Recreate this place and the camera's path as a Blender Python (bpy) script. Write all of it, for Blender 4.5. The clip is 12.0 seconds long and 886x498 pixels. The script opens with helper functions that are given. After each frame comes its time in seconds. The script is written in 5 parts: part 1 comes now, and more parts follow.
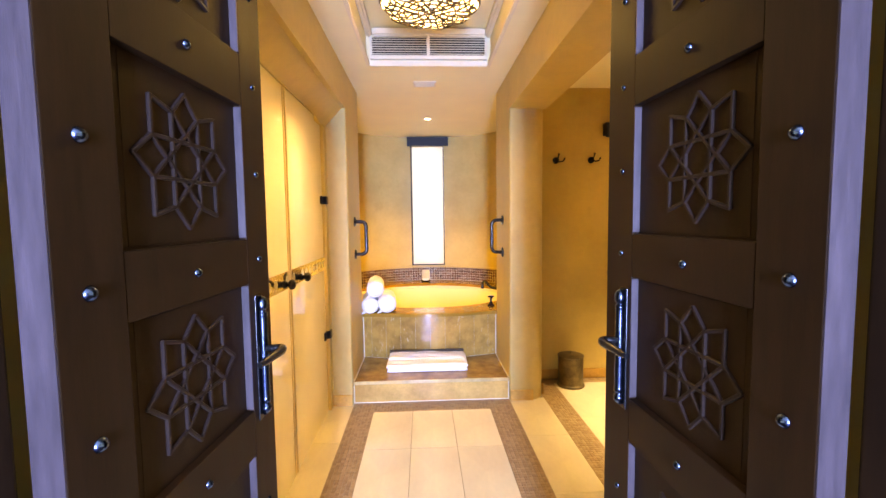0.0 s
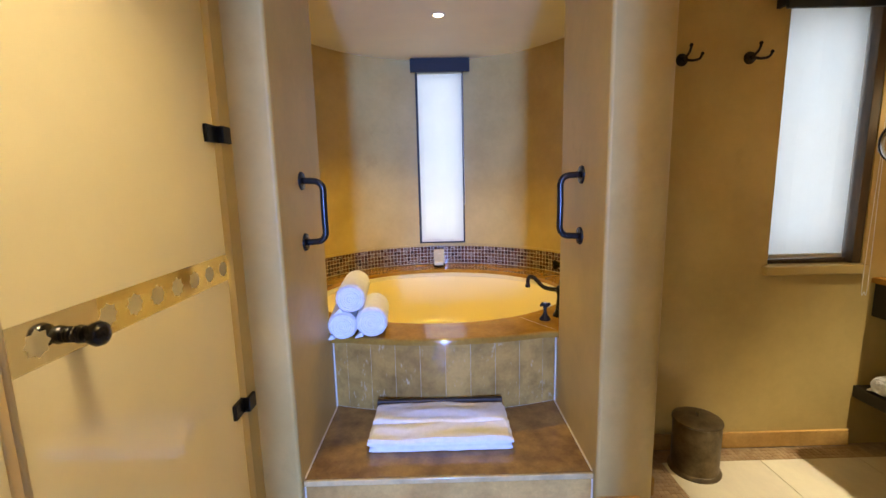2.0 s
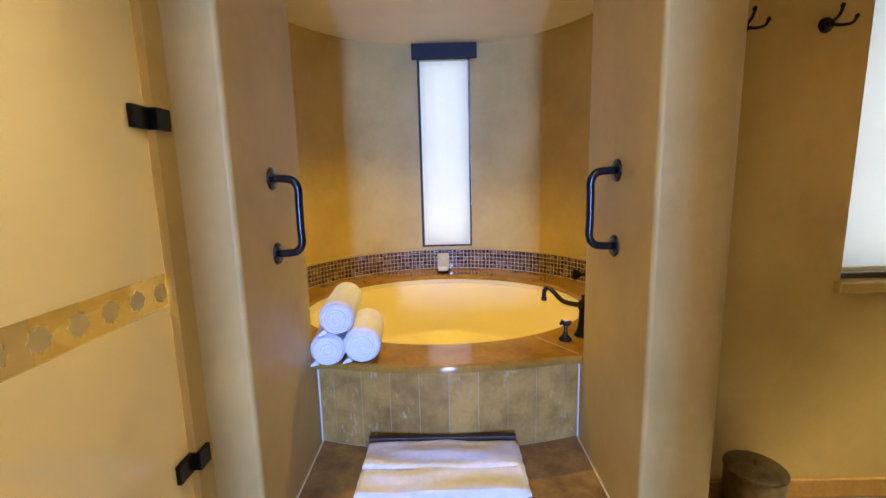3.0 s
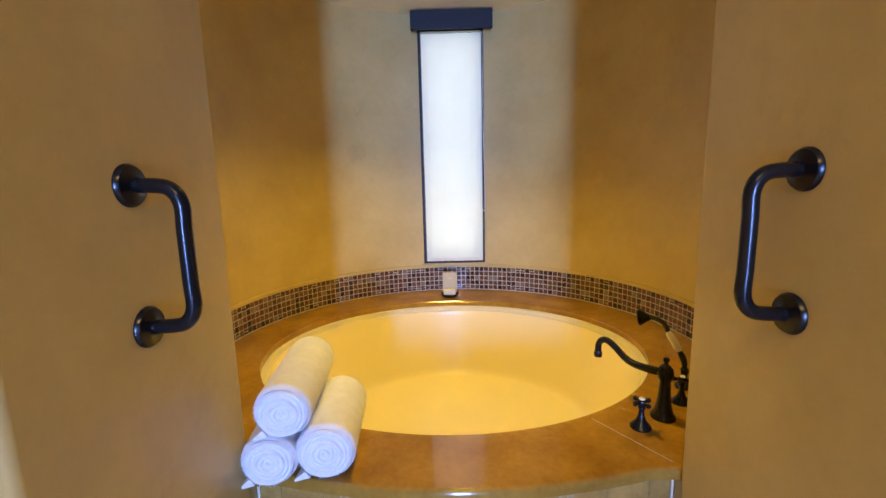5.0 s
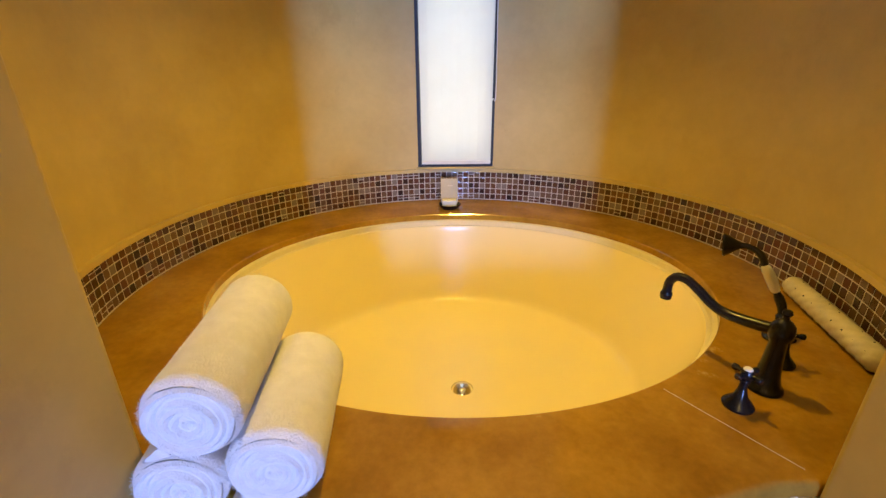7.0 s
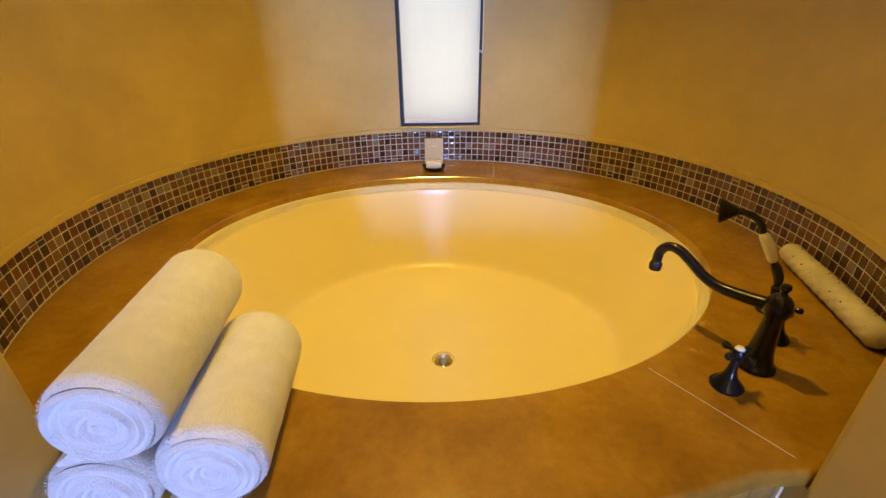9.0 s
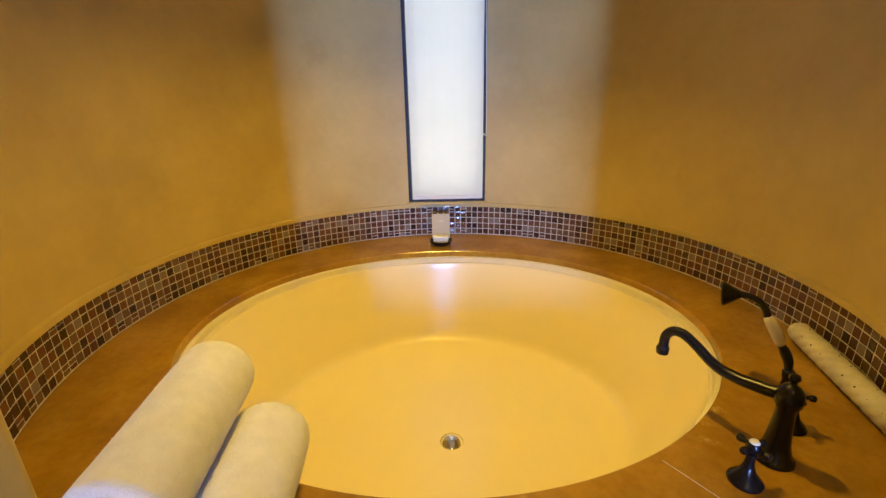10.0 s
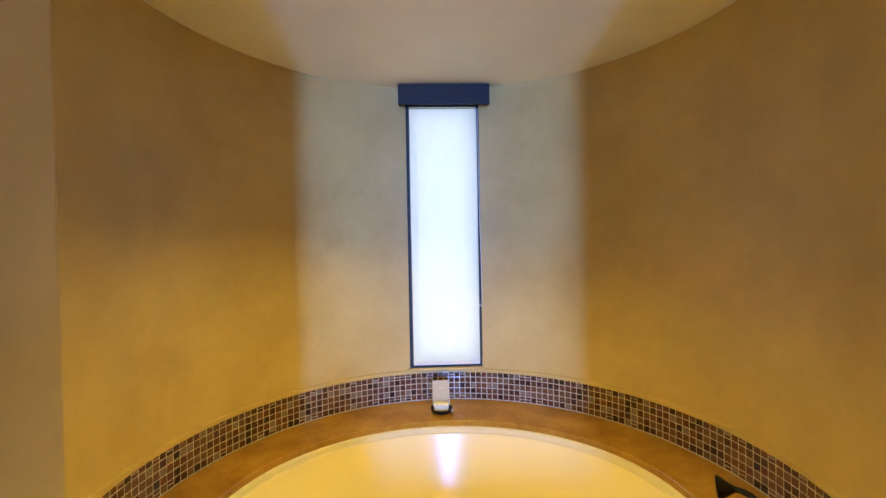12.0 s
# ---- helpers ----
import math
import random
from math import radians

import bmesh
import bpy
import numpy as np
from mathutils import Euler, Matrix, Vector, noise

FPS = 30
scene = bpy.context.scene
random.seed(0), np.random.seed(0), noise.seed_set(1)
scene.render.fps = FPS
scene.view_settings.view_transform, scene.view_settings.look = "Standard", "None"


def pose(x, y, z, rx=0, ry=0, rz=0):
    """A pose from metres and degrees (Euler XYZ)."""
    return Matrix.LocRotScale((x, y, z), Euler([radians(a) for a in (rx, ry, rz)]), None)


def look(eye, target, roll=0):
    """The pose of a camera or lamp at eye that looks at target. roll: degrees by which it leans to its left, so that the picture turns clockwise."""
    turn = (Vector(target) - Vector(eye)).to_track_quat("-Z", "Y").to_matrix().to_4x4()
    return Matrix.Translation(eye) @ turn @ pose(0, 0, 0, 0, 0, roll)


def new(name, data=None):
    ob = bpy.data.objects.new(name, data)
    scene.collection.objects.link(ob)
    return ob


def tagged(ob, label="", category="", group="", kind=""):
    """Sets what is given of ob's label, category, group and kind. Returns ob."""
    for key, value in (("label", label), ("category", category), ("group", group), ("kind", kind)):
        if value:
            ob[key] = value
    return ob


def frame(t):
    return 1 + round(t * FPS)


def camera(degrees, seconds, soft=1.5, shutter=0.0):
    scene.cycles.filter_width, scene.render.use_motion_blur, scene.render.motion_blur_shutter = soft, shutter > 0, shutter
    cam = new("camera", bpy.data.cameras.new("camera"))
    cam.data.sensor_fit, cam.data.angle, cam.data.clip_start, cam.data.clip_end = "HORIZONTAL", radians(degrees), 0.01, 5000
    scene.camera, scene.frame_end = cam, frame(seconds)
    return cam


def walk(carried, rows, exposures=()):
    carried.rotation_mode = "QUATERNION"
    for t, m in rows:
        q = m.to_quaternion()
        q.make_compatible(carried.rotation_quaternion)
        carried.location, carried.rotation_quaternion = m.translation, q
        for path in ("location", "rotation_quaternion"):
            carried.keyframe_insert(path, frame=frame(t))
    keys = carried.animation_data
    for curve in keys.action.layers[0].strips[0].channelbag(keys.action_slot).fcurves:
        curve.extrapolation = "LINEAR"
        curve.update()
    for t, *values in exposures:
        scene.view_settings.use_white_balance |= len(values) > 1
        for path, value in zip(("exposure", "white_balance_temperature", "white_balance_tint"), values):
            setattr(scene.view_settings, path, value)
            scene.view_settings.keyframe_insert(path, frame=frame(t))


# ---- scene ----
cam = camera(91.8, 12.0)
PATH = [
    (0, (0.712, 0.703, 1.472), (0.802, 2.696, 1.331), -0.7),
    (0.5, (0.704, 1.172, 1.446), (0.771, 3.159, 1.228), -1.1),
    (1, (0.749, 1.593, 1.445), (0.78, 3.578, 1.203), -1.1),
    (1.5, (0.762, 1.991, 1.44), (0.789, 3.971, 1.16), -1.2),
    (2, (0.745, 2.404, 1.437), (0.761, 4.38, 1.128), -1.3),
    (2.5, (0.776, 2.609, 1.436), (0.763, 4.583, 1.113), -1.4),
    (4.5, (0.694, 3.345, 1.449), (0.682, 5.323, 1.154), -1.4),
    (5, (0.729, 3.54, 1.453), (0.706, 5.514, 1.132), -1.4),
    (5.5, (0.73, 3.662, 1.443), (0.716, 5.622, 1.045), -1.2),
    (6, (0.712, 3.841, 1.404), (0.709, 5.78, 0.915), -1.1),
    (6.5, (0.672, 3.997, 1.362), (0.681, 5.901, 0.751), -0.8),
    (7, (0.66, 4.087, 1.333), (0.685, 5.945, 0.594), -0.4),
    (9, (0.728, 4.192, 1.31), (0.769, 5.976, 0.407), -0.5),
    (9.5, (0.726, 4.191, 1.332), (0.758, 6.024, 0.532), -0.8),
    (10, (0.725, 4.183, 1.383), (0.742, 6.079, 0.745), -1.1),
    (10.5, (0.727, 4.159, 1.459), (0.717, 6.108, 1.012), -1.4),
    (11, (0.702, 4.122, 1.546), (0.68, 6.105, 1.285), -1.4),
    (11.5, (0.671, 4.064, 1.596), (0.677, 6.061, 1.476), -1.1),
    (12, (0.656, 4.032, 1.617), (0.738, 6.03, 1.588), -1.0),
]
EXPOSURES = [
    (0.0, 0.98, 13500, 16), (0.25, 1.0, 8200, 11), (0.5, 0.92, 7400, 11), (1.0, 0.36, 6500, 10), (1.5, 0.17, 6500, 10), (2.5, 0.18, 6900, 9), (4.5, 0.15, 7000, 5), (5.5, 0.22, 7700, 8),
    (6.5, 0.2, 8000, 9), (7.0, 0.13, 8000, 9), (9.0, 0.03, 8100, 8), (9.8, 0.04, 7900, 8), (10.6, 0.12, 6700, 5), (11.3, 0.22, 6800, 4), (12.0, 0.31, 6500, 4),
]
walk(cam, [(t, look(eye, target, roll)) for t, eye, target, roll in PATH], EXPOSURES)

# ---- world and lights ----
world = bpy.data.worlds.new("sky")
scene.world = world
world.use_nodes = True
_bg = world.node_tree.nodes["Background"]
_sky = world.node_tree.nodes.new("ShaderNodeTexSky")
_sky.sky_type, _sky.sun_disc = "NISHITA", False
_sky.sun_elevation, _sky.sun_rotation = radians(48), radians(200)
world.node_tree.links.new(_sky.outputs[0], _bg.inputs[0])
_bg.inputs[1].default_value = 0.08

WARM = (1.0, 0.71, 0.115)
COOL = (0.66, 0.80, 1.0)
NORTH = (0.165, 0.335, 1.0)


def lamp(name, kind, energy, color, m, size=0.05, size_y=None, cone=None, blend=0.4):
    data = bpy.data.lights.new(name, kind)
    data.energy, data.color = energy, color
    if kind == "AREA":
        data.shape, data.size, data.size_y = "RECTANGLE", size, size_y or size
    else:
        data.shadow_soft_size = size
    if cone:
        data.spot_size, data.spot_blend = radians(cone), blend
    ob = new(name, data)
    ob.matrix_basis = m
    return ob


# downlight over the tub, ceiling lantern, downlight over the vanity floor, and an added unseen lamp that brightens the
# shower glass
lamp("tub_downlight_bulb", "SPOT", 142, WARM, pose(0.775, 5.65, 2.575, 0, 4), 0.03, cone=105, blend=1.0)
lamp("ceiling_lantern_bulb", "AREA", 8, (1.0, 0.74, 0.27), pose(0.765, 3.04, 2.515), 0.36).data.spread = radians(150)
lamp("vanity_downlight_bulb", "SPOT", 270, (1.0, 0.90, 0.69), pose(2.94, 3.55, 2.575), 0.03, cone=66, blend=0.7)
lamp("shower_fill_bulb", "SPOT", 540, (1.0, 0.86, 0.60), pose(-0.48, 3.20, 2.575), 0.20, cone=116, blend=1.0)
# daylight: bedroom window behind the entrance, and the two blinds' windows
lamp("bedroom_daylight", "AREA", 840, NORTH, pose(0.78, -2.52, 1.25, 90), 0.44, 2.1)
lamp("tub_window_daylight", "AREA", 6.0, (0.84, 0.95, 1.0), pose(0.778, 6.88, 1.69, -90), 0.44, 1.66)
lamp("vanity_window_daylight", "AREA", 6, COOL, pose(2.60, 4.70, 1.60, -90), 0.42, 1.15)

# ---- materials ----


def mat(name, color, rough=0.6, metal=0.0, var=0.12, scale=6.0, fine=60.0, bump=0.1, coat=0.0, sheen=0.0, second=None, spread=(0.35, 0.65), rand=0.0, stretch=(1, 1, 1), trans=0.0, spec=0.5, rough_var=0.1):
    """Two scales of noise drive colour, gloss and relief."""
    m = bpy.data.materials.new(name)
    m.use_nodes = True
    nt = m.node_tree
    b = nt.nodes["Principled BSDF"]
    L = nt.links.new

    def node(kind, **inputs):
        n = nt.nodes.new("ShaderNode" + kind)
        for k, v in inputs.items():
            n.inputs[k].default_value = v
        return n

    co = nt.nodes.new("ShaderNodeTexCoord")
    mp = node("Mapping", Scale=stretch)
    L(co.outputs["Object"], mp.inputs["Vector"])
    n1 = node("TexNoise", Scale=scale, Detail=6.0, Roughness=0.6)
    n2 = node("TexNoise", Scale=fine, Detail=4.0, Roughness=0.65)
    for n in (n1, n2):
        L(mp.outputs[0], n.inputs["Vector"])
    ramp = nt.nodes.new("ShaderNodeValToRGB")
    c = Vector(color)
    dark = second or tuple(c * (1 - 2 * var))
    ramp.color_ramp.elements[0].position, ramp.color_ramp.elements[1].position = spread
    ramp.color_ramp.elements[0].color, ramp.color_ramp.elements[1].color = (*dark, 1), (*tuple(min(1, v * (1 + var * 0.5)) for v in c), 1)
    L(n1.outputs["Fac"], ramp.inputs[0])
    hsv = node("HueSaturation")
    val = node("MapRange")
    val.inputs["From Min"].default_value, val.inputs["From Max"].default_value = 0.25, 0.75
    val.inputs["To Min"].default_value, val.inputs["To Max"].default_value = 1 - var * 0.6, 1 + var * 0.6
    L(n2.outputs["Fac"], val.inputs["Value"])
    last = val.outputs[0]
    if rand:
        info = nt.nodes.new("ShaderNodeObjectInfo")
        geo = nt.nodes.new("ShaderNodeNewGeometry")
        add = node("Math")
        add.operation = "ADD"
        L(info.outputs["Random"], add.inputs[0])
        L(geo.outputs["Random Per Island"], add.inputs[1])
        fr = node("Math")
        fr.operation = "FRACT"
        L(add.outputs[0], fr.inputs[0])
        rr = node("MapRange")
        rr.inputs["To Min"].default_value, rr.inputs["To Max"].default_value = 1 - rand, 1 + rand
        L(fr.outputs[0], rr.inputs["Value"])
        mul = node("Math")
        mul.operation = "MULTIPLY"
        L(last, mul.inputs[0])
        L(rr.outputs[0], mul.inputs[1])
        last = mul.outputs[0]
    L(last, hsv.inputs["Value"])
    L(ramp.outputs[0], hsv.inputs["Color"])
    L(hsv.outputs[0], b.inputs["Base Color"])
    rg = node("MapRange")
    rg.inputs["From Min"].default_value, rg.inputs["From Max"].default_value = 0.3, 0.7
    rg.inputs["To Min"].default_value, rg.inputs["To Max"].default_value = max(0.02, rough - rough_var * rough), min(1, rough + rough_var * rough)
    L(n1.outputs["Fac"], rg.inputs["Value"])
    L(rg.outputs[0], b.inputs["Roughness"])
    b.inputs["Metallic"].default_value = metal
    b.inputs["Coat Weight"].default_value, b.inputs["Coat Roughness"].default_value = coat, 0.08
    b.inputs["Sheen Weight"].default_value = sheen
    b.inputs["Transmission Weight"].default_value = trans
    b.inputs["Specular IOR Level"].default_value = spec
    if bump:
        bp = node("Bump", Strength=bump, Distance=0.004)
        L(n2.outputs["Fac"], bp.inputs["Height"])
        L(bp.outputs[0], b.inputs["Normal"])
    return m


def tile_mat(name, colors, rough=0.2):
    """Each mosaic piece takes one of the colours."""
    m = mat(name, colors[0], rough, var=0.1, scale=40, fine=200, bump=0.08)
    nt = m.node_tree
    info, geo = nt.nodes.new("ShaderNodeObjectInfo"), nt.nodes.new("ShaderNodeNewGeometry")
    add, fr = nt.nodes.new("ShaderNodeMath"), nt.nodes.new("ShaderNodeMath")
    add.operation, fr.operation = "ADD", "FRACT"
    nt.links.new(info.outputs["Random"], add.inputs[0])
    nt.links.new(geo.outputs["Random Per Island"], add.inputs[1])
    nt.links.new(add.outputs[0], fr.inputs[0])
    ramp = nt.nodes.new("ShaderNodeValToRGB")
    ramp.color_ramp.interpolation = "CONSTANT"
    for i, c in enumerate(colors):
        e = ramp.color_ramp.elements[i] if i < 2 else ramp.color_ramp.elements.new(i / len(colors))
        e.position, e.color = i / len(colors), (*c, 1)
    nt.links.new(fr.outputs[0], ramp.inputs[0])
    hsv = next(n for n in nt.nodes if n.bl_idname == "ShaderNodeHueSaturation")
    nt.links.new(ramp.outputs[0], hsv.inputs["Color"])
    return m


def glow(name, color, strength):
    m = mat(name, color, 0.4, var=0.04, bump=0)
    b = m.node_tree.nodes["Principled BSDF"]
    b.inputs["Emission Color"].default_value, b.inputs["Emission Strength"].default_value = (*color, 1), strength
    return m


def cloth(name, color, weight):
    """Thin fabric or frosted glass that lets light through."""
    m = mat(name, color, 0.8, var=0.05, scale=3, fine=400, bump=0.05)
    nt = m.node_tree
    b, out = nt.nodes["Principled BSDF"], nt.nodes["Material Output"]
    tr, mix = nt.nodes.new("ShaderNodeBsdfTranslucent"), nt.nodes.new("ShaderNodeMixShader")
    tr.inputs[0].default_value = (*color, 1)
    mix.inputs[0].default_value = weight
    nt.links.new(b.outputs[0], mix.inputs[1])
    nt.links.new(tr.outputs[0], mix.inputs[2])
    nt.links.new(mix.outputs[0], out.inputs[0])
    return m


PLASTER = mat("ochre_plaster", (0.565, 0.415, 0.155), 0.45, var=0.06, scale=2.4, fine=22, bump=0.07, second=(0.485, 0.348, 0.122), spec=0.4)
CEILING = mat("cream_ceiling_paint", (0.82, 0.75, 0.50), 0.6, var=0.03, scale=2, fine=90, bump=0.03)
TRIM = mat("ivory_trim_paint", (0.74, 0.67, 0.52), 0.5, var=0.04, scale=5, fine=80, bump=0.02)
DECK = mat("amber_limestone", (0.37, 0.195, 0.032), 0.09, var=0.22, scale=3.2, fine=45, bump=0.015, second=(0.26, 0.120, 0.018), coat=0.12)
STEP = mat("brown_limestone", (0.62, 0.37, 0.115), 0.2, var=0.18, scale=5, fine=60, bump=0.04, second=(0.47, 0.265, 0.082), rand=0.08)
TREAD = mat("polished_brown_limestone", (0.31, 0.185, 0.066), 0.16, var=0.2, scale=6, fine=60, bump=0.03, second=(0.17, 0.095, 0.04), rand=0.06)
SLAB = mat("honed_travertine", (0.40, 0.228, 0.060), 0.18, var=0.14, scale=9, fine=70, bump=0.06, second=(0.235, 0.130, 0.036), rand=0.15, spread=(0.3, 0.6))
CREAM = mat("cream_marble", (0.74, 0.66, 0.47), 0.14, var=0.05, scale=3, fine=40, bump=0.015, second=(0.66, 0.57, 0.42), rand=0.04, stretch=(1, 0.5, 1))
GROUT = mat("pale_grout", (0.64, 0.56, 0.44), 0.8, var=0.1, scale=30, fine=200, bump=0.1)
FLOOR_GROUT = mat("brown_grout", (0.34, 0.25, 0.155), 0.8, var=0.15, scale=30, fine=200, bump=0.1)
SLAB_GROUT = mat("tan_grout", (0.50, 0.41, 0.28), 0.8, var=0.15, scale=30, fine=200, bump=0.1)
NOSING = mat("pale_limestone_edge", (0.58, 0.42, 0.20), 0.18, var=0.12, scale=9, fine=60, bump=0.03)
# the one pale grey tone stands for tiles that reflect the window
MOSAIC = tile_mat("brown_mosaic", [(0.145, 0.060, 0.028), (0.060, 0.024, 0.016), (0.155, 0.085, 0.048), (0.095, 0.036, 0.018), (0.125, 0.068, 0.040), (0.034, 0.015, 0.012), (0.21, 0.155, 0.12), (0.112, 0.040, 0.026), (0.135, 0.062, 0.033), (0.066, 0.026, 0.017)], 0.09)
FLOOR_MOSAIC = tile_mat("floor_mosaic", [(0.295, 0.19, 0.108), (0.32, 0.21, 0.12), (0.27, 0.172, 0.098), (0.345, 0.23, 0.135)], 0.4)
FLOOR_MOSAIC_PALE = tile_mat("honey_floor_mosaic", [(0.33, 0.21, 0.10), (0.36, 0.235, 0.115), (0.30, 0.185, 0.085), (0.385, 0.26, 0.13)], 0.45)
ACRYLIC = mat("cream_acrylic", (0.83, 0.70, 0.42), 0.20, var=0.0, scale=2, fine=30, bump=0.0, spec=0.45, rough_var=0.0)
BRONZE = mat("dark_bronze", (0.031, 0.029, 0.031), 0.24, 0.75, var=0.12, scale=8, fine=40, bump=0.0)
BIN = mat("aged_brass", (0.20, 0.15, 0.085), 0.42, 0.8, var=0.25, scale=9, fine=90, bump=0.06)
# door wood made paler and mauve: bluish daylight sheen put into the colour
EDGE = mat("daylit_door_edge", (0.055, 0.034, 0.040), 0.5, var=0.2, scale=12, fine=80, bump=0.1, stretch=(3, 3, 0.5))
STEEL = mat("polished_steel", (0.36, 0.37, 0.39), 0.2, 1.0, var=0.08, scale=20, fine=100, bump=0.01)
# blue in this base colour imitates the bedroom daylight mirrored in the metal
DARK_STEEL = mat("dark_daylit_steel", (0.07, 0.105, 0.20), 0.22, 1.0, var=0.08, scale=20, fine=100, bump=0.0)
CHROME = mat("chrome", (0.8, 0.8, 0.8), 0.08, 1.0, var=0.03, scale=20, fine=100, bump=0.0)
WOOD = mat("dark_stained_wood", (0.026, 0.0105, 0.0045), 0.5, var=0.14, scale=5, fine=40, bump=0.06, stretch=(6, 6, 0.6), spec=0.10)
LACQUER = mat("lacquered_dark_wood", (0.024, 0.013, 0.011), 0.4, var=0.12, scale=5, fine=40, bump=0.0, stretch=(6, 6, 0.6), spec=0.14)
VANITY_WOOD = mat("near_black_wood", (0.013, 0.009, 0.006), 0.4, var=0.25, scale=6, fine=40, bump=0.05, stretch=(4, 0.6, 4))
UMBER = mat("brown_timber", (0.085, 0.048, 0.020), 0.5, var=0.2, scale=8, fine=60, bump=0.06, stretch=(4, 4, 0.6))
NAVY = mat("blackened_timber", (0.006, 0.007, 0.013), 0.6, var=0.25, scale=8, fine=60, bump=0.06, stretch=(0.6, 4, 4))
TOWEL = mat("white_terry", (0.83, 0.81, 0.82), 0.95, var=0.04, scale=30, fine=260, bump=0.8, sheen=0.4, spec=0.1)
PORCELAIN = mat("white_porcelain", (0.82, 0.79, 0.72), 0.12, var=0.02, scale=4, fine=40, bump=0.0, coat=0.3)
BLIND = cloth("white_blind_fabric", (0.80, 0.80, 0.78), 0.6)
FROST = cloth("frosted_cream_glass", (0.84, 0.77, 0.60), 0.66)


def polish(m, rough):
    """A clear glossy face over the material."""
    nt = m.node_tree
    out = nt.nodes["Material Output"]
    base = out.inputs[0].links[0].from_socket
    fr, gl, mx = nt.nodes.new("ShaderNodeFresnel"), nt.nodes.new("ShaderNodeBsdfGlossy"), nt.nodes.new("ShaderNodeMixShader")
    fr.inputs[0].default_value, gl.inputs["Roughness"].default_value = 1.5, rough
    nt.links.new(fr.outputs[0], mx.inputs[0])
    nt.links.new(base, mx.inputs[1])
    nt.links.new(gl.outputs[0], mx.inputs[2])
    nt.links.new(mx.outputs[0], out.inputs[0])


polish(FROST, 0.015)


def specks(m, color, scale, lo, hi, stretch=(1, 1, 1), cover=1.0):
    """Scattered spots and streaks of another colour over the material's own."""
    nt = m.node_tree
    b = nt.nodes["Principled BSDF"]
    base = b.inputs["Base Color"].links[0].from_socket
    co, mp = nt.nodes.new("ShaderNodeTexCoord"), nt.nodes.new("ShaderNodeMapping")
    mp.inputs["Scale"].default_value = stretch
    nt.links.new(co.outputs["Object"], mp.inputs["Vector"])
    fine, wide = nt.nodes.new("ShaderNodeTexNoise"), nt.nodes.new("ShaderNodeTexNoise")
    for n, k, d in ((fine, scale, 8.0), (wide, scale * 0.16, 3.0)):
        n.inputs["Scale"].default_value, n.inputs["Detail"].default_value, n.inputs["Roughness"].default_value = k, d, 0.7
        nt.links.new(mp.outputs[0], n.inputs["Vector"])
    mul = nt.nodes.new("ShaderNodeMath")
    mul.operation = "MULTIPLY"
    nt.links.new(fine.outputs["Fac"], mul.inputs[0])
    nt.links.new(wide.outputs["Fac"], mul.inputs[1])
    rg = nt.nodes.new("ShaderNodeMapRange")
    rg.inputs["From Min"].default_value, rg.inputs["From Max"].default_value, rg.inputs["To Max"].default_value = lo, hi, cover
    nt.links.new(mul.outputs[0], rg.inputs["Value"])
    mx = nt.nodes.new("ShaderNodeMix")
    mx.data_type = "RGBA"
    nt.links.new(rg.outputs[0], mx.inputs["Factor"])
    nt.links.new(base, mx.inputs["A"])
    mx.inputs["B"].default_value = (*color, 1)
    nt.links.new(mx.outputs["Result"], b.inputs["Base Color"])


specks(SLAB, (0.60, 0.47, 0.30), 30, 0.325, 0.40, (1.8, 1.8, 0.7), 0.55)
specks(DECK, (0.50, 0.34, 0.13), 16, 0.365, 0.42, (1, 1, 1), 0.6)
specks(PLASTER, (0.41, 0.28, 0.095), 9, 0.33, 0.41, (1, 1, 0.8), 0.3)
specks(PLASTER, (0.45, 0.315, 0.105), 4.5, 0.40, 0.47, (0.8, 0.8, 1.5), 0.35)
CLEAR = bpy.data.materials.new("clear_glass")
CLEAR.use_nodes = True
_nt = CLEAR.node_tree
_tr = _nt.nodes.new("ShaderNodeBsdfTransparent")
_tr.inputs[0].default_value = (0.66, 0.64, 0.57, 1)
_nt.links.new(_tr.outputs[0], _nt.nodes["Material Output"].inputs[0])
_gl, _mx = _nt.nodes.new("ShaderNodeBsdfGlossy"), _nt.nodes.new("ShaderNodeMixShader")
_gl.inputs["Roughness"].default_value, _mx.inputs[0].default_value = 0.01, 0.08
_nt.links.new(_tr.outputs[0], _mx.inputs[1])
_nt.links.new(_gl.outputs[0], _mx.inputs[2])
_nt.links.new(_mx.outputs[0], _nt.nodes["Material Output"].inputs[0])
SHOWER_WALL = mat("cream_shower_wall", (0.80, 0.72, 0.56), 0.3, var=0.06, scale=4, fine=40, bump=0.02)
CARD = mat("tan_card", (0.46, 0.40, 0.30), 0.4, var=0.06, bump=0)
LIP = mat("grey_ivory_enamel", (0.70, 0.61, 0.42), 0.5, var=0.04, scale=5, bump=0, spec=0.2)
LAMP_GLASS = glow("lit_lamp_glass", (1.0, 0.74, 0.42), 4.0)
LANTERN_GLASS = glow("lit_milk_glass", (1.0, 0.76, 0.42), 6.0)
LANTERN_DIM = glow("dim_patterned_glass", (0.75, 0.60, 0.40), 1.3)


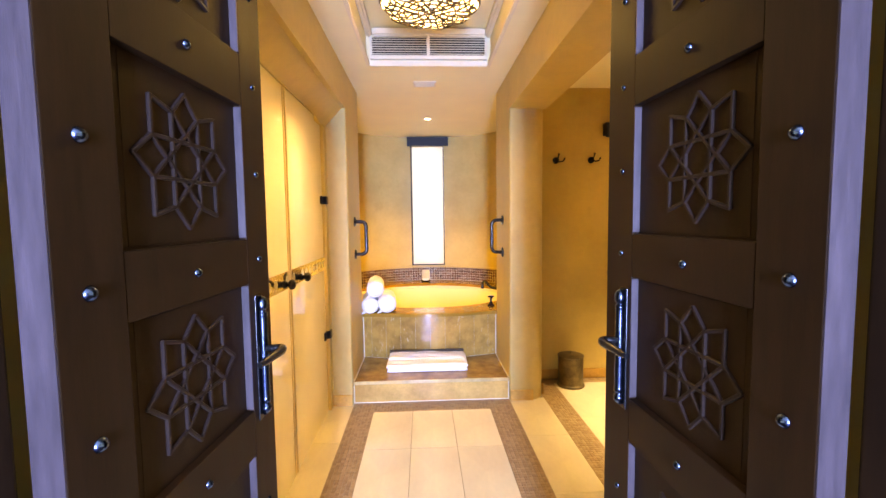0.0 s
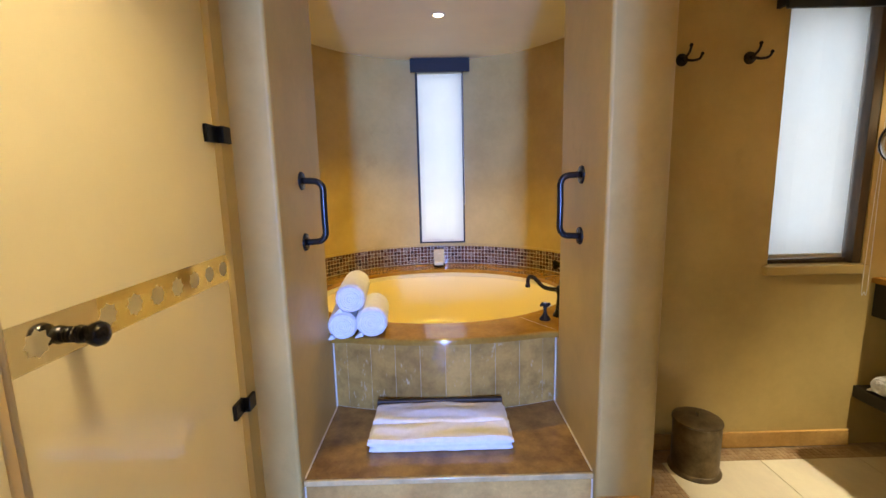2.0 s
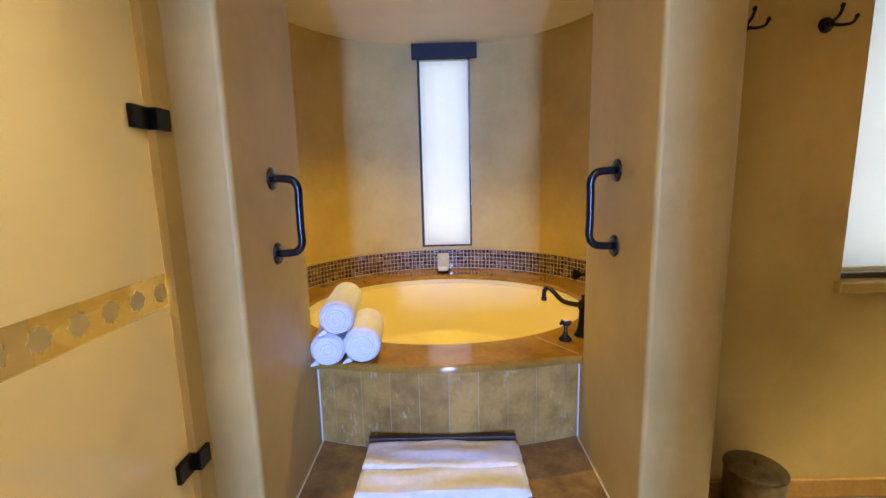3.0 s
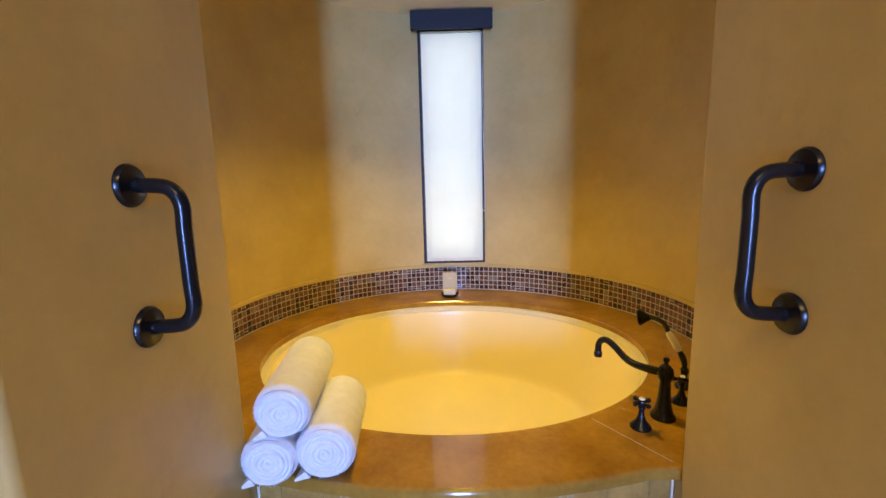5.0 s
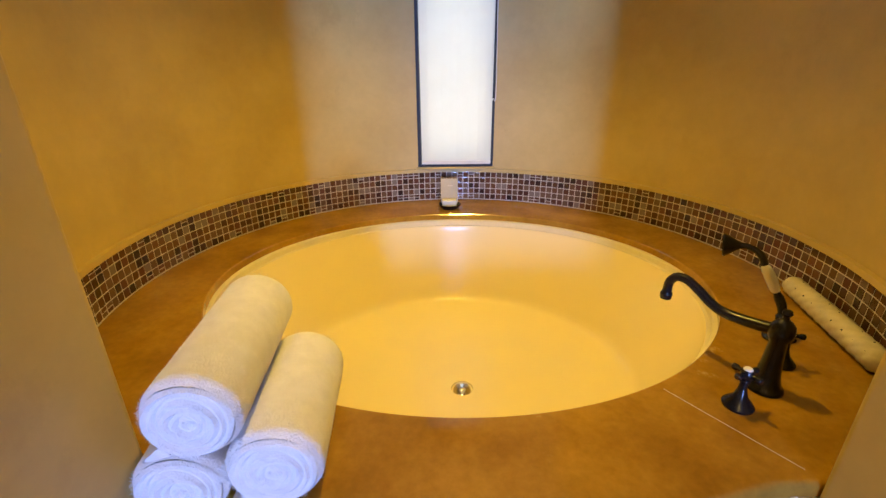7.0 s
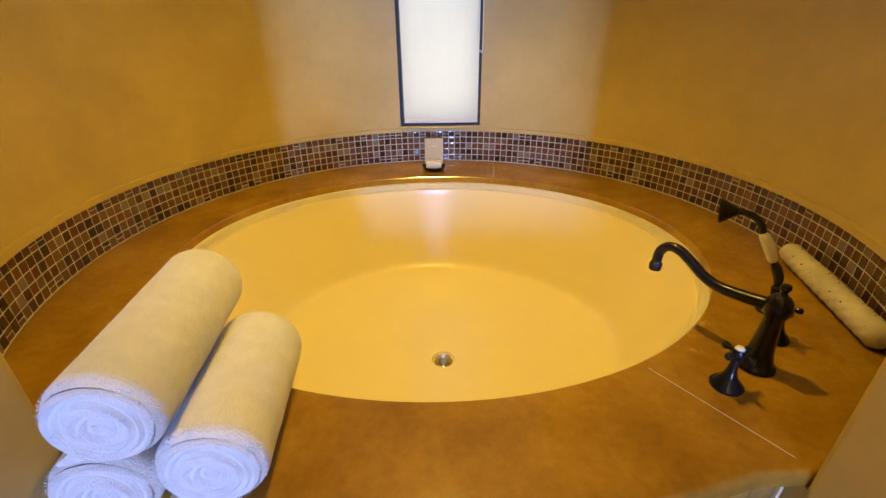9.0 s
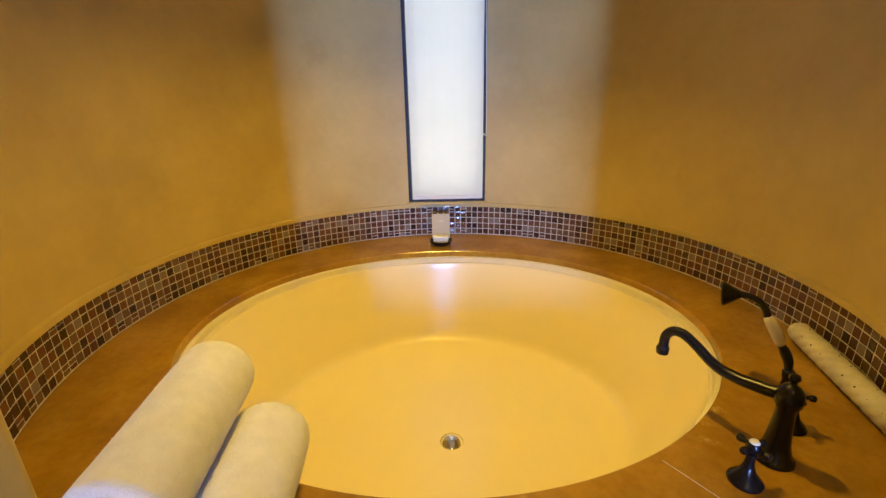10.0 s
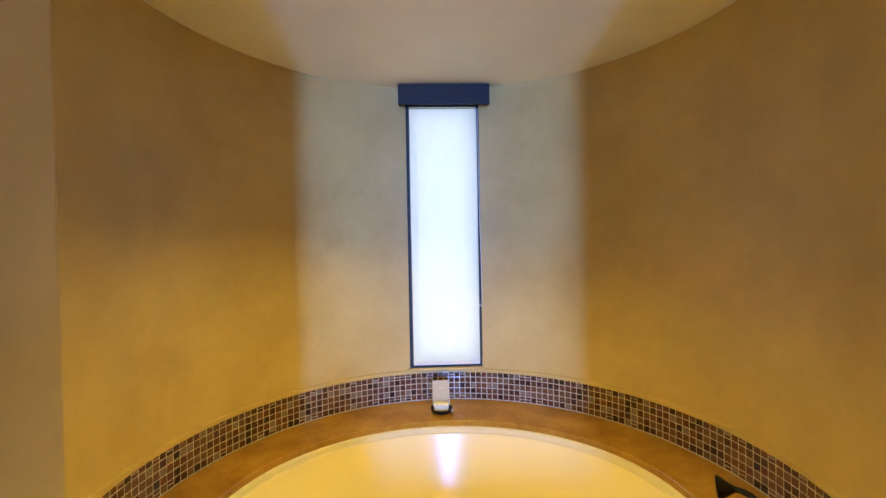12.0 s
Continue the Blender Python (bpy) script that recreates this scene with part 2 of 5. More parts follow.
def pierced(m, scale, lo, hi):
    """A dark dotted lattice over glowing glass: the glow shows through its holes."""
    nt = m.node_tree
    b = nt.nodes["Principled BSDF"]
    co, vo, rg, mul = nt.nodes.new("ShaderNodeTexCoord"), nt.nodes.new("ShaderNodeTexVoronoi"), nt.nodes.new("ShaderNodeMapRange"), nt.nodes.new("ShaderNodeMath")
    vo.inputs["Scale"].default_value = scale
    rg.inputs["From Min"].default_value, rg.inputs["From Max"].default_value = hi, lo
    mul.operation, mul.inputs[1].default_value = "MULTIPLY", b.inputs["Emission Strength"].default_value
    nt.links.new(co.outputs["Object"], vo.inputs["Vector"])
    nt.links.new(vo.outputs["Distance"], rg.inputs["Value"])
    nt.links.new(rg.outputs[0], mul.inputs[0])
    nt.links.new(mul.outputs[0], b.inputs["Emission Strength"])


pierced(LANTERN_DIM, 115, 0.25, 0.55)
SPOT_GLASS = glow("lit_downlight_lens", (1.0, 0.9, 0.72), 14.0)
MIRROR = mat("mirror_silver", (0.92, 0.92, 0.92), 0.02, 1.0, var=0.0, bump=0)
RUG = mat("white_bath_rug", (0.86, 0.84, 0.80), 0.95, var=0.06, scale=12, fine=300, bump=0.6, spec=0.1)
COUNTER = mat("amber_counter_stone", (0.50, 0.25, 0.05), 0.16, var=0.12, scale=4, fine=50, bump=0.02)
CORD = mat("white_cord", (0.75, 0.73, 0.68), 0.7, var=0.05, bump=0)
BOLSTER = mat("quilted_cream_vinyl", (0.66, 0.58, 0.42), 0.5, var=0.08, scale=14, fine=80, bump=0.1)
BLACK = mat("black_pin", (0.02, 0.018, 0.015), 0.5, var=0.1, bump=0)
LEATHER = mat("dark_brown_leather", (0.045, 0.028, 0.02), 0.5, var=0.2, scale=20, fine=150, bump=0.2)

# ---- building helpers ----


def box(x0, y0, z0, x1, y1, z1, bm=None, bevel=0.0, seg=2):
    bm2 = bmesh.new()
    bmesh.ops.create_cube(bm2, size=1)
    bmesh.ops.scale(bm2, vec=(x1 - x0, y1 - y0, z1 - z0), verts=bm2.verts)
    bmesh.ops.translate(bm2, vec=((x0 + x1) / 2, (y0 + y1) / 2, (z0 + z1) / 2), verts=bm2.verts)
    if bevel:
        bmesh.ops.bevel(bm2, geom=bm2.edges[:], offset=bevel, segments=seg, affect="EDGES", profile=0.5)
    return bm2 if bm is None else merge(bm, bm2)


def upright_box(x0, y0, z0, x1, y1, z1, bm=None, r=0.03, seg=4, keep=lambda x, y: True):
    """A box whose chosen upright corners are rounded."""
    bm2 = box(x0, y0, z0, x1, y1, z1)
    es = [e for e in bm2.edges if abs(e.verts[0].co.z - e.verts[1].co.z) > 1e-4 and keep(e.verts[0].co.x, e.verts[0].co.y)]
    bmesh.ops.bevel(bm2, geom=es, offset=r, segments=seg, affect="EDGES", profile=0.5)
    return bm2 if bm is None else merge(bm, bm2)


def merge(bm, other):
    me = bpy.data.meshes.new("tmp")
    other.to_mesh(me)
    bm.from_mesh(me)
    bpy.data.meshes.remove(me)
    other.free()
    return bm


def lathe(profile, n=24, m=None, bm=None):
    """Turn (radius, z) pairs about z."""
    b = bmesh.new()
    rings = []
    for r, z in profile:
        if r < 1e-5:
            rings.append([b.verts.new((0, 0, z))])
        else:
            rings.append([b.verts.new((r * math.cos(2 * math.pi * i / n), r * math.sin(2 * math.pi * i / n), z)) for i in range(n)])
    for a, c in zip(rings, rings[1:]):
        for i in range(n):
            j = (i + 1) % n
            if len(a) == 1 and len(c) > 1:
                b.faces.new((a[0], c[i], c[j]))
            elif len(c) == 1 and len(a) > 1:
                b.faces.new((a[i], a[j], c[0]))
            elif len(a) > 1:
                b.faces.new((a[i], a[j], c[j], c[i]))
    if m is not None:
        bmesh.ops.transform(b, matrix=m, verts=b.verts)
    return b if bm is None else merge(bm, b)


def smooth_line(pts, steps=8):
    """Catmull-Rom through the points; each point may carry a radius as fourth number."""
    p = [Vector(q) for q in pts]
    p = [2 * p[0] - p[1]] + p + [2 * p[-1] - p[-2]]
    out = []
    for a, b, c, d in zip(p, p[1:], p[2:], p[3:]):
        for k in range(steps):
            t = k / steps
            out.append(0.5 * ((2 * b) + (c - a) * t + (2 * a - 5 * b + 4 * c - d) * t * t + (3 * b - a - 3 * c + d) * t ** 3))
    out.append(p[-2])
    return out


def tube(pts, r=0.01, n=12, steps=8, bm=None):
    """A round tube along the points (x, y, z) or (x, y, z, radius)."""
    line = smooth_line([tuple(q) + ((r,) if len(q) == 3 else ()) for q in pts], steps)
    b = bmesh.new()
    rings, up = [], None
    for i, q in enumerate(line):
        a, c = line[max(0, i - 1)], line[min(len(line) - 1, i + 1)]
        t = (c - a).to_3d().normalized()
        if up is None:
            up = t.orthogonal().normalized()
        up = (up - t * up.dot(t)).normalized()
        side = t.cross(up)
        rings.append([b.verts.new(q.to_3d() + q[3] * (math.cos(2 * math.pi * k / n) * up + math.sin(2 * math.pi * k / n) * side)) for k in range(n)])
    for a, c in zip(rings, rings[1:]):
        for i in range(n):
            b.faces.new((a[i], a[(i + 1) % n], c[(i + 1) % n], c[i]))
    b.faces.new(rings[0][::-1])
    b.faces.new(rings[-1])
    return b if bm is None else merge(bm, b)


def mesh_of(name, bm, material, smooth=False):
    bmesh.ops.recalc_face_normals(bm, faces=bm.faces)
    me = bpy.data.meshes.new(name)
    if smooth:
        for f in bm.faces:
            f.smooth = True
        for e in bm.edges:
            if len(e.link_faces) == 2 and e.calc_face_angle(0) > radians(38):
                e.smooth = False
    bm.to_mesh(me)
    bm.free()
    me.materials.append(material)
    return me


def root_of(ob):
    while ob.parent:
        ob = ob.parent
    return ob


def part(name, bm, material, parent=None, label="", smooth=False, local=False):
    """One mesh object under a thing or a part; the mesh is given in world metres unless local."""
    if parent is not None and not local:
        bmesh.ops.transform(bm, matrix=root_of(parent).matrix_basis.inverted(), verts=bm.verts)
    ob = new(name, mesh_of(name, bm, material, smooth))
    if smooth:
        w = ob.modifiers.new("even_normals", "WEIGHTED_NORMAL")
        w.keep_sharp, w.weight = True, 100
    if parent is not None:
        ob.parent = parent
    return tagged(ob, label=label)


def thing(name, m, label, category, group=""):
    ob = new(name)
    ob.matrix_basis = m
    ob.empty_display_size = 0.05
    return tagged(ob, label, category, group)


def structure(name, bm, material, label="", smooth=False):
    return tagged(part(name, bm, material, smooth=smooth), label, kind="structure")


def pieces(name, me, parent, places):
    """Alike pieces that share one mesh."""
    for m in places:
        ob = new(name, me)
        ob.parent = parent
        ob.matrix_basis = m


def chip_mesh(name, w, h, t, material, cut=0.12):
    """A small tile, w x h, t thick, lying in xy with a chamfered top; its base at z = 0."""
    b = bmesh.new()
    c = min(w, h) * cut
    lo = [b.verts.new((sx * w / 2, sy * h / 2, 0)) for sx, sy in ((-1, -1), (1, -1), (1, 1), (-1, 1))]
    hi = [b.verts.new((sx * (w / 2 - c), sy * (h / 2 - c), t)) for sx, sy in ((-1, -1), (1, -1), (1, 1), (-1, 1))]
    mid = [b.verts.new((sx * w / 2, sy * h / 2, t * 0.7)) for sx, sy in ((-1, -1), (1, -1), (1, 1), (-1, 1))]
    b.faces.new(hi)
    for i in range(4):
        j = (i + 1) % 4
        b.faces.new((lo[i], lo[j], mid[j], mid[i]))
        b.faces.new((mid[i], mid[j], hi[j], hi[i]))
    return mesh_of(name, b, material)


def chips_joined(name, me_source, places, material, parent):
    """Many alike pieces as one mesh."""
    n = len(me_source.vertices)
    base = np.array([v.co[:] for v in me_source.vertices])
    faces0 = [tuple(p.vertices) for p in me_source.polygons]
    verts, faces = [], []
    for k, m in enumerate(places):
        a = np.array(m)
        verts.append(base @ a[:3, :3].T + a[:3, 3])
        faces.extend(tuple(i + k * n for i in f) for f in faces0)
    me = bpy.data.meshes.new(name)
    me.from_pydata(np.concatenate(verts).tolist(), [], faces)
    me.materials.append(material)
    ob = new(name, me)
    ob.parent = parent
    return tagged(ob, kind="stuff")

# ---- the plan ----
YJ = 4.055                                         # front of the niche jambs
XL, XR, XLO, XRO = 0.135, 1.39, -0.155, 1.68      # passage sides and the far faces of its walls
YD, YP, YF, YB = 1.21, 2.26, 4.09, 4.675           # entrance wall, openings' start, step front, end of the niche neck
H, SOFFIT, DECK_Z, STEP_Z = 2.60, 2.315, 0.604, 0.178
CX, CY, R = 0.757, 5.58, 1.225                    # round tub room
YN, XE, YS = 4.50, 3.36, 1.75                     # vanity room: window wall, mirror wall, near wall
WX0, WX1, WZ0, WZ1 = 0.545, 1.012, 0.815, 2.50    # tub window
VX0, VX1, VZ0, VZ1 = 2.385, 2.862, 0.985, 2.24      # vanity window
TX0, TX1, TY0, TY1 = 0.314, 1.23, 2.25, 3.972     # ceiling tray

# ---- walls ----
near = lambda a, b: abs(a - b) < 1e-3


def side_wall(x_in, x_out, name, label):
    """A passage wall with a pier, a wide opening under a header, and the niche jamb, its corners rounded."""
    x0, x1 = min(x_in, x_out), max(x_in, x_out)
    bm = upright_box(x0, YD, 0, x1, YP, H, r=0.018, keep=lambda x, y: near(y, YP))
    jamb = upright_box(x0, YJ, 0, x1, YB, H, r=0.016, keep=lambda x, y: near(x, x_in))
    es = [e for e in jamb.edges if abs(e.verts[0].co.z - e.verts[1].co.z) > 1 and near(e.verts[0].co.x, x_out) and near(e.verts[0].co.y, YJ)]
    bmesh.ops.bevel(jamb, geom=es, offset=0.13 if x_in > 1 else 0.05, segments=8, affect="EDGES", profile=0.5)
    merge(bm, jamb)
    box(x0, YP - 0.01, SOFFIT, x1, YJ + 0.03, H, bm)
    box(x0 + 0.003, YB - 0.05, 0, x1 - 0.003, 4.78, DECK_Z - 0.036, bm)
    if x_in < 1:
        box(x0 + 0.004, 3.975, 0, -0.02, YJ + 0.004, SOFFIT, bm)
        # sloped lintel down to the shower glass, with a chamfered far corner
        b = bmesh.new()
        ends = []
        for y, d in ((YP - 0.005, 0.0), (3.80, 0.0), (3.97, 0.035), (YJ + 0.01, 0.035)):
            ends.append([b.verts.new((x, y, z)) for x, z in ((XL - 0.03, SOFFIT + 0.001), (-0.03, 2.205 - d), (XLO, 2.205 - d), (XLO, SOFFIT + 0.01))])
        for p, q in zip(ends, ends[1:]):
            for k in range(4):
                b.faces.new((p[k], p[(k + 1) % 4], q[(k + 1) % 4], q[k]))
        b.faces.new(ends[0]), b.faces.new(ends[-1][::-1])
        merge(bm, b)
    return structure(name, bm, PLASTER, label, smooth=True)


side_wall(XL, XLO, "wall_west", "ochre plastered passage wall with shower opening")
side_wall(XR, XRO, "wall_east", "ochre plastered passage wall with vanity opening")


def arc_solid(a0, a1, z0, z1, r0=R, r1=R + 0.22, n=None, bm=None):
    """A block between two angles (degrees about the tub room's middle, 90 is straight ahead)."""
    n = n or max(2, int(abs(a1 - a0) / 3))
    b = bmesh.new()
    cols = []
    for i in range(n + 1):
        a = radians(a0 + (a1 - a0) * i / n)
        c, s = math.cos(a), math.sin(a)
        cols.append([b.verts.new((CX + r * c, CY + r * s, z)) for r, z in ((r0, z0), (r0, z1), (r1, z1), (r1, z0))])
    for p, q in zip(cols, cols[1:]):
        for k in range(4):
            b.faces.new((p[k], p[(k + 1) % 4], q[(k + 1) % 4], q[k]))
    b.faces.new(cols[0]), b.faces.new(cols[-1][::-1])
    return b if bm is None else merge(bm, b)


A_END = math.degrees(math.asin((CY - YB) / R)) + 1.0
A_W0, A_W1 = math.degrees(math.acos((WX1 - CX) / R)), math.degrees(math.acos((WX0 - CX) / R))
bm = arc_solid(-A_END, A_W0, 0, H)
arc_solid(A_W1, 180 + A_END, 0, H, bm=bm)
arc_solid(A_W0, A_W1, 0, WZ0, bm=bm)
arc_solid(A_W0, A_W1, WZ1, H, bm=bm)
structure("wall_tub_round", bm, PLASTER, "curved ochre plastered wall round the tub", smooth=True)

bm = box(XRO, YN, 0, VX0, YN + 0.22, H)
box(VX1, YN, 0, XE, YN + 0.22, H, bm)
box(VX0, YN, 0, VX1, YN + 0.22, VZ0, bm)
box(VX0, YN, VZ1, VX1, YN + 0.22, H, bm)
structure("wall_vanity_north", bm, PLASTER, "ochre plastered wall with a narrow window")
structure("wall_vanity_return", box(XRO - 0.02, YB - 0.02, 0, XRO + 0.02, YN + 0.22, H), PLASTER)
structure("wall_vanity_east", box(XE, YS - 0.2, 0, XE + 0.2, YN + 0.22, H), PLASTER, "ochre plastered wall behind the vanity")
structure("wall_vanity_south", box(XRO, YS - 0.2, 0, XE, YS, H), PLASTER)
structure("wall_shower_west", box(-1.05, 1.5, 0, -0.85, 4.55, H), SHOWER_WALL)
structure("wall_shower_north", box(-0.85, 4.35, 0, XLO, 4.55, H), PLASTER)
structure("wall_shower_return", box(-0.25, YF + 0.005, 0, XLO - 0.001, 4.35, H), PLASTER)
structure("wall_shower_south", box(-0.85, 1.7, 0, XLO, 1.9, H), SHOWER_WALL)

# entrance wall and the bedroom behind it
DX0, DX1, DZ = 0.232, 1.266, 2.24
bm = box(-1.6, YD - 0.16, 0, DX0 - 0.09, YD + 0.002, 2.8)
box(DX1 + 0.09, YD - 0.16, 0, 3.1, YD + 0.002, 2.8, bm)
box(DX0 - 0.09, YD - 0.16, DZ + 0.09, DX1 + 0.09, YD + 0.002, 2.8, bm)
structure("wall_entrance", bm, PLASTER)
YBED = -2.6                                        # the bedroom's window wall
structure("wall_bedroom_west", box(-1.8, YBED, 0, -1.6, YD, 2.8), PLASTER)
structure("wall_bedroom_east", box(3.1, YBED, 0, 3.3, YD, 2.8), PLASTER)
bm = box(-1.8, YBED - 0.2, 0, 0.50, YBED, 2.8)
box(1.06, YBED - 0.2, 0, 3.3, YBED, 2.8, bm)
box(0.50, YBED - 0.2, 2.35, 1.06, YBED, 2.8, bm)
box(0.50, YBED - 0.2, 0, 1.06, YBED, 0.15, bm)
structure("wall_bedroom_south", bm, PLASTER)
structure("floor_bedroom", box(-1.8, YBED - 0.2, -0.1, 3.3, YD - 0.05, -0.004), WOOD)
structure("ceiling_bedroom", box(-1.8, YBED - 0.2, 2.8, 3.3, YD, 2.9), CEILING)

# ---- ceiling with a tray ----
bm = box(-1.5, 1.0, H, TX0, 7.1, H + 0.12)
box(TX1, 1.0, H, 3.6, 7.1, H + 0.12, bm)
box(TX0, 1.0, H, TX1, TY0, H + 0.12, bm)
box(TX0, TY1, H, TX1, 7.1, H + 0.12, bm)
T = 2.87
box(TX0 - 0.1, TY0 - 0.1, H + 0.12, TX0, TY1 + 0.1, T, bm)
box(TX1, TY0 - 0.1, H + 0.12, TX1 + 0.1, TY1 + 0.1, T, bm)
box(TX0, TY0 - 0.1, H + 0.12, TX1, TY0, T, bm)
box(TX0, TY1, H + 0.12, TX1, TY1 + 0.1, T, bm)
box(TX0 - 0.1, TY0 - 0.1, T, TX1 + 0.1, TY1 + 0.1, T + 0.05, bm)
structure("ceiling", bm, CEILING, "cream painted ceiling with a recessed tray")


def rim_moulding(z, d, h, name):
    """A moulding frame round the inside of the tray."""
    bm = box(TX0, TY0, z, TX0 + d, TY1, z + h)
    box(TX1 - d, TY0, z, TX1, TY1, z + h, bm)
    box(TX0 + d, TY0, z, TX1 - d, TY0 + d, z + h, bm)
    box(TX0 + d, TY1 - d, z, TX1 - d, TY1, z + h, bm)
    bmesh.ops.bevel(bm, geom=[e for e in bm.edges], offset=min(d, h) * 0.3, segments=2, affect="EDGES")
    structure(name, bm, TRIM, "ivory painted moulding round the ceiling tray", smooth=True)


rim_moulding(H - 0.006, 0.024, 0.034, "trim_tray_lower")
rim_moulding(H + 0.20, 0.045, 0.06, "trim_tray_upper")

# ---- floor slab, step, deck ----
structure("floor", box(-1.5, YD - 0.05, -0.12, 3.6, 7.1, -0.005), FLOOR_GROUT, "cream marble floor with mosaic borders")

step = thing("tub_step", pose(0.7625, 4.4, 0), "brown limestone step below the tub", "step")
part("riser", box(XL + 0.002, YF, 0, XR - 0.002, YF + 0.03, STEP_Z - 0.026, bevel=0.003), STEP, step, "pale brown stone riser")
part("tread", box(XL + 0.002, YF + 0.004, STEP_Z - 0.026, XR - 0.003, 4.86, STEP_Z, bevel=0.004, seg=3), TREAD, step, smooth=True)
part("caulk_line", box(XL + 0.002, YF - 0.004, 0.0, XR - 0.002, YF - 0.0005, 0.006), TRIM, step, "white caulk line")
for x in (XL + 0.0045, XR - 0.0045):
    part("caulk_line", box(x - 0.0035, YF - 0.004, 0.006, x + 0.0035, YF - 0.0005, STEP_Z - 0.030), TRIM, step)
    part("caulk_line", box(x - 0.003, YF + 0.006, STEP_Z, x + 0.003, 4.70, STEP_Z + 0.004), TRIM, step)
part("nosing", box(XL + 0.002, YF - 0.012, STEP_Z - 0.027, XR - 0.002, YF + 0.003, STEP_Z + 0.0003, bevel=0.005, seg=3), NOSING, step, "pale polished stone edge", smooth=True)
part("core", box(XL + 0.003, YF + 0.03, 0, XR - 0.003, 4.85, STEP_Z - 0.027), GROUT, step)


def front_y(x, base, sag):
    return base + sag * ((x - 0.7625) / 0.6275) ** 2


EX, EY, RX, RY = 0.742, 5.663, 0.945, 0.797        # the tub's oval


def in_deck(x, y):
    if y > YB:
        return (x - CX) ** 2 + (y - CY) ** 2 < (R + 0.004) ** 2
    return XL + 0.001 < x < XR - 0.001 and y > front_y(x, 4.60, 0.10)


def deck_reach(a):
    r = 0.5
    while in_deck(EX + (r + 0.01) * math.cos(a), EY + (r + 0.01) * math.sin(a)):
        r += 0.01
    lo, hi = r, r + 0.01
    for _ in range(12):
        mid = (lo + hi) / 2
        if in_deck(EX + mid * math.cos(a), EY + mid * math.sin(a)):
            lo = mid
        else:
            hi = mid
    return lo


def oval(a, k=1.0):
    """The oval's edge in the direction a."""
    c, s = math.cos(a), math.sin(a)
    r = k / math.sqrt((c / RX) ** 2 + (s / RY) ** 2)
    return EX + r * c, EY + r * s


tub = thing("bathtub", pose(EX, EY, 0), "cream oval sunken bathtub with an amber stone surround", "bathtub")
b = bmesh.new()
N = 360
rows = []
for i in range(N):
    a = 2 * math.pi * i / N
    d = deck_reach(a)
    ox, oy = EX + d * math.cos(a), EY + d * math.sin(a)
    ix, iy = oval(a)
    jx, jy = oval(a, 1.004)
    nose = [(EX + (d - o) * math.cos(a), EY + (d - o) * math.sin(a), DECK_Z - z) for o, z in ((0.015, 0.0), (0.009, 0.0014), (0.004, 0.005), (0.001, 0.011))]
    rows.append([b.verts.new(v) for v in ((ix, iy, DECK_Z - 0.032), (ix, iy, DECK_Z - 0.0035), (jx, jy, DECK_Z), *nose, (ox, oy, DECK_Z - 0.017), (ox, oy, DECK_Z - 0.034))])
NR = len(rows[0])
for i in range(N):
    p, q = rows[i], rows[(i + 1) % N]
    for k in range(NR):
        b.faces.new((p[k], q[k], q[(k + 1) % NR], p[(k + 1) % NR]))
part("deck", b, DECK, tub, "amber limestone deck round the bath", smooth=True)
b = bmesh.new()
lip = [(1.012, DECK_Z - 0.030), (0.990, DECK_Z - 0.032), (0.984, DECK_Z - 0.036), (0.981, DECK_Z - 0.058), (0.976, DECK_Z - 0.062), (0.970, DECK_Z - 0.062)]
rings = [[b.verts.new((*oval(2 * math.pi * i / 144, k), z)) for i in range(144)] for k, z in lip]
for p, q in zip(rings, rings[1:]):
    for i in range(144):
        b.faces.new((p[i], p[(i + 1) % 144], q[(i + 1) % 144], q[i]))
part("rim_lip", b, LIP, tub, "greyish ivory enamel lip", smooth=True)
b = bmesh.new()
prof = [(0.974, DECK_Z - 0.062), (0.970, DECK_Z - 0.068), (0.957, 0.50), (0.910, 0.39), (0.858, 0.28), (0.812, 0.195), (0.791, 0.165), (0.771, 0.150), (0.745, 0.144), (0.69, 0.141), (0.55, 0.132), (0.35, 0.120), (0.15, 0.110), (0.05, 0.108)]
prof = [(k, z) for k, z, _ in smooth_line([(k, z, 0) for k, z in prof], 5)]
rings = [[b.verts.new((*oval(2 * math.pi * i / 144, k), z)) for i in range(144)] for k, z in prof]
for p, q in zip(rings, rings[1:]):
    for i in range(144):
        b.faces.new((p[i], p[(i + 1) % 144], q[(i + 1) % 144], q[i]))
b.faces.new(rings[-1])
part("basin", b, ACRYLIC, tub, "cream acrylic basin", smooth=True)
drain = part("drain", lathe([(0.0, 0.125), (0.018, 0.124), (0.026, 0.119), (0.034, 0.113), (0.036, 0.108), (0.03, 0.105)], 28, pose(0.757, 5.56, -0.034) @ Matrix.Diagonal((1.35, 1.35, 1.3, 1))), CHROME, tub, "chrome drain plug", smooth=True)
part("overflow", lathe([(0.0, 0.01), (0.02, 0.009), (0.026, 0.004), (0.027, 0.0)], 24, pose(0.76, 4.915, 0.50, -72)), CHROME, tub, smooth=True)
jl = box(-0.146, -0.0007, 0, 0.146, 0.0007, 0.0004)
bmesh.ops.transform(jl, matrix=pose(1.305, 4.829, DECK_Z, 0, 0, -56.2), verts=jl.verts)
part("deck_joint", jl, GROUT, tub, "fine pale joint in the deck")
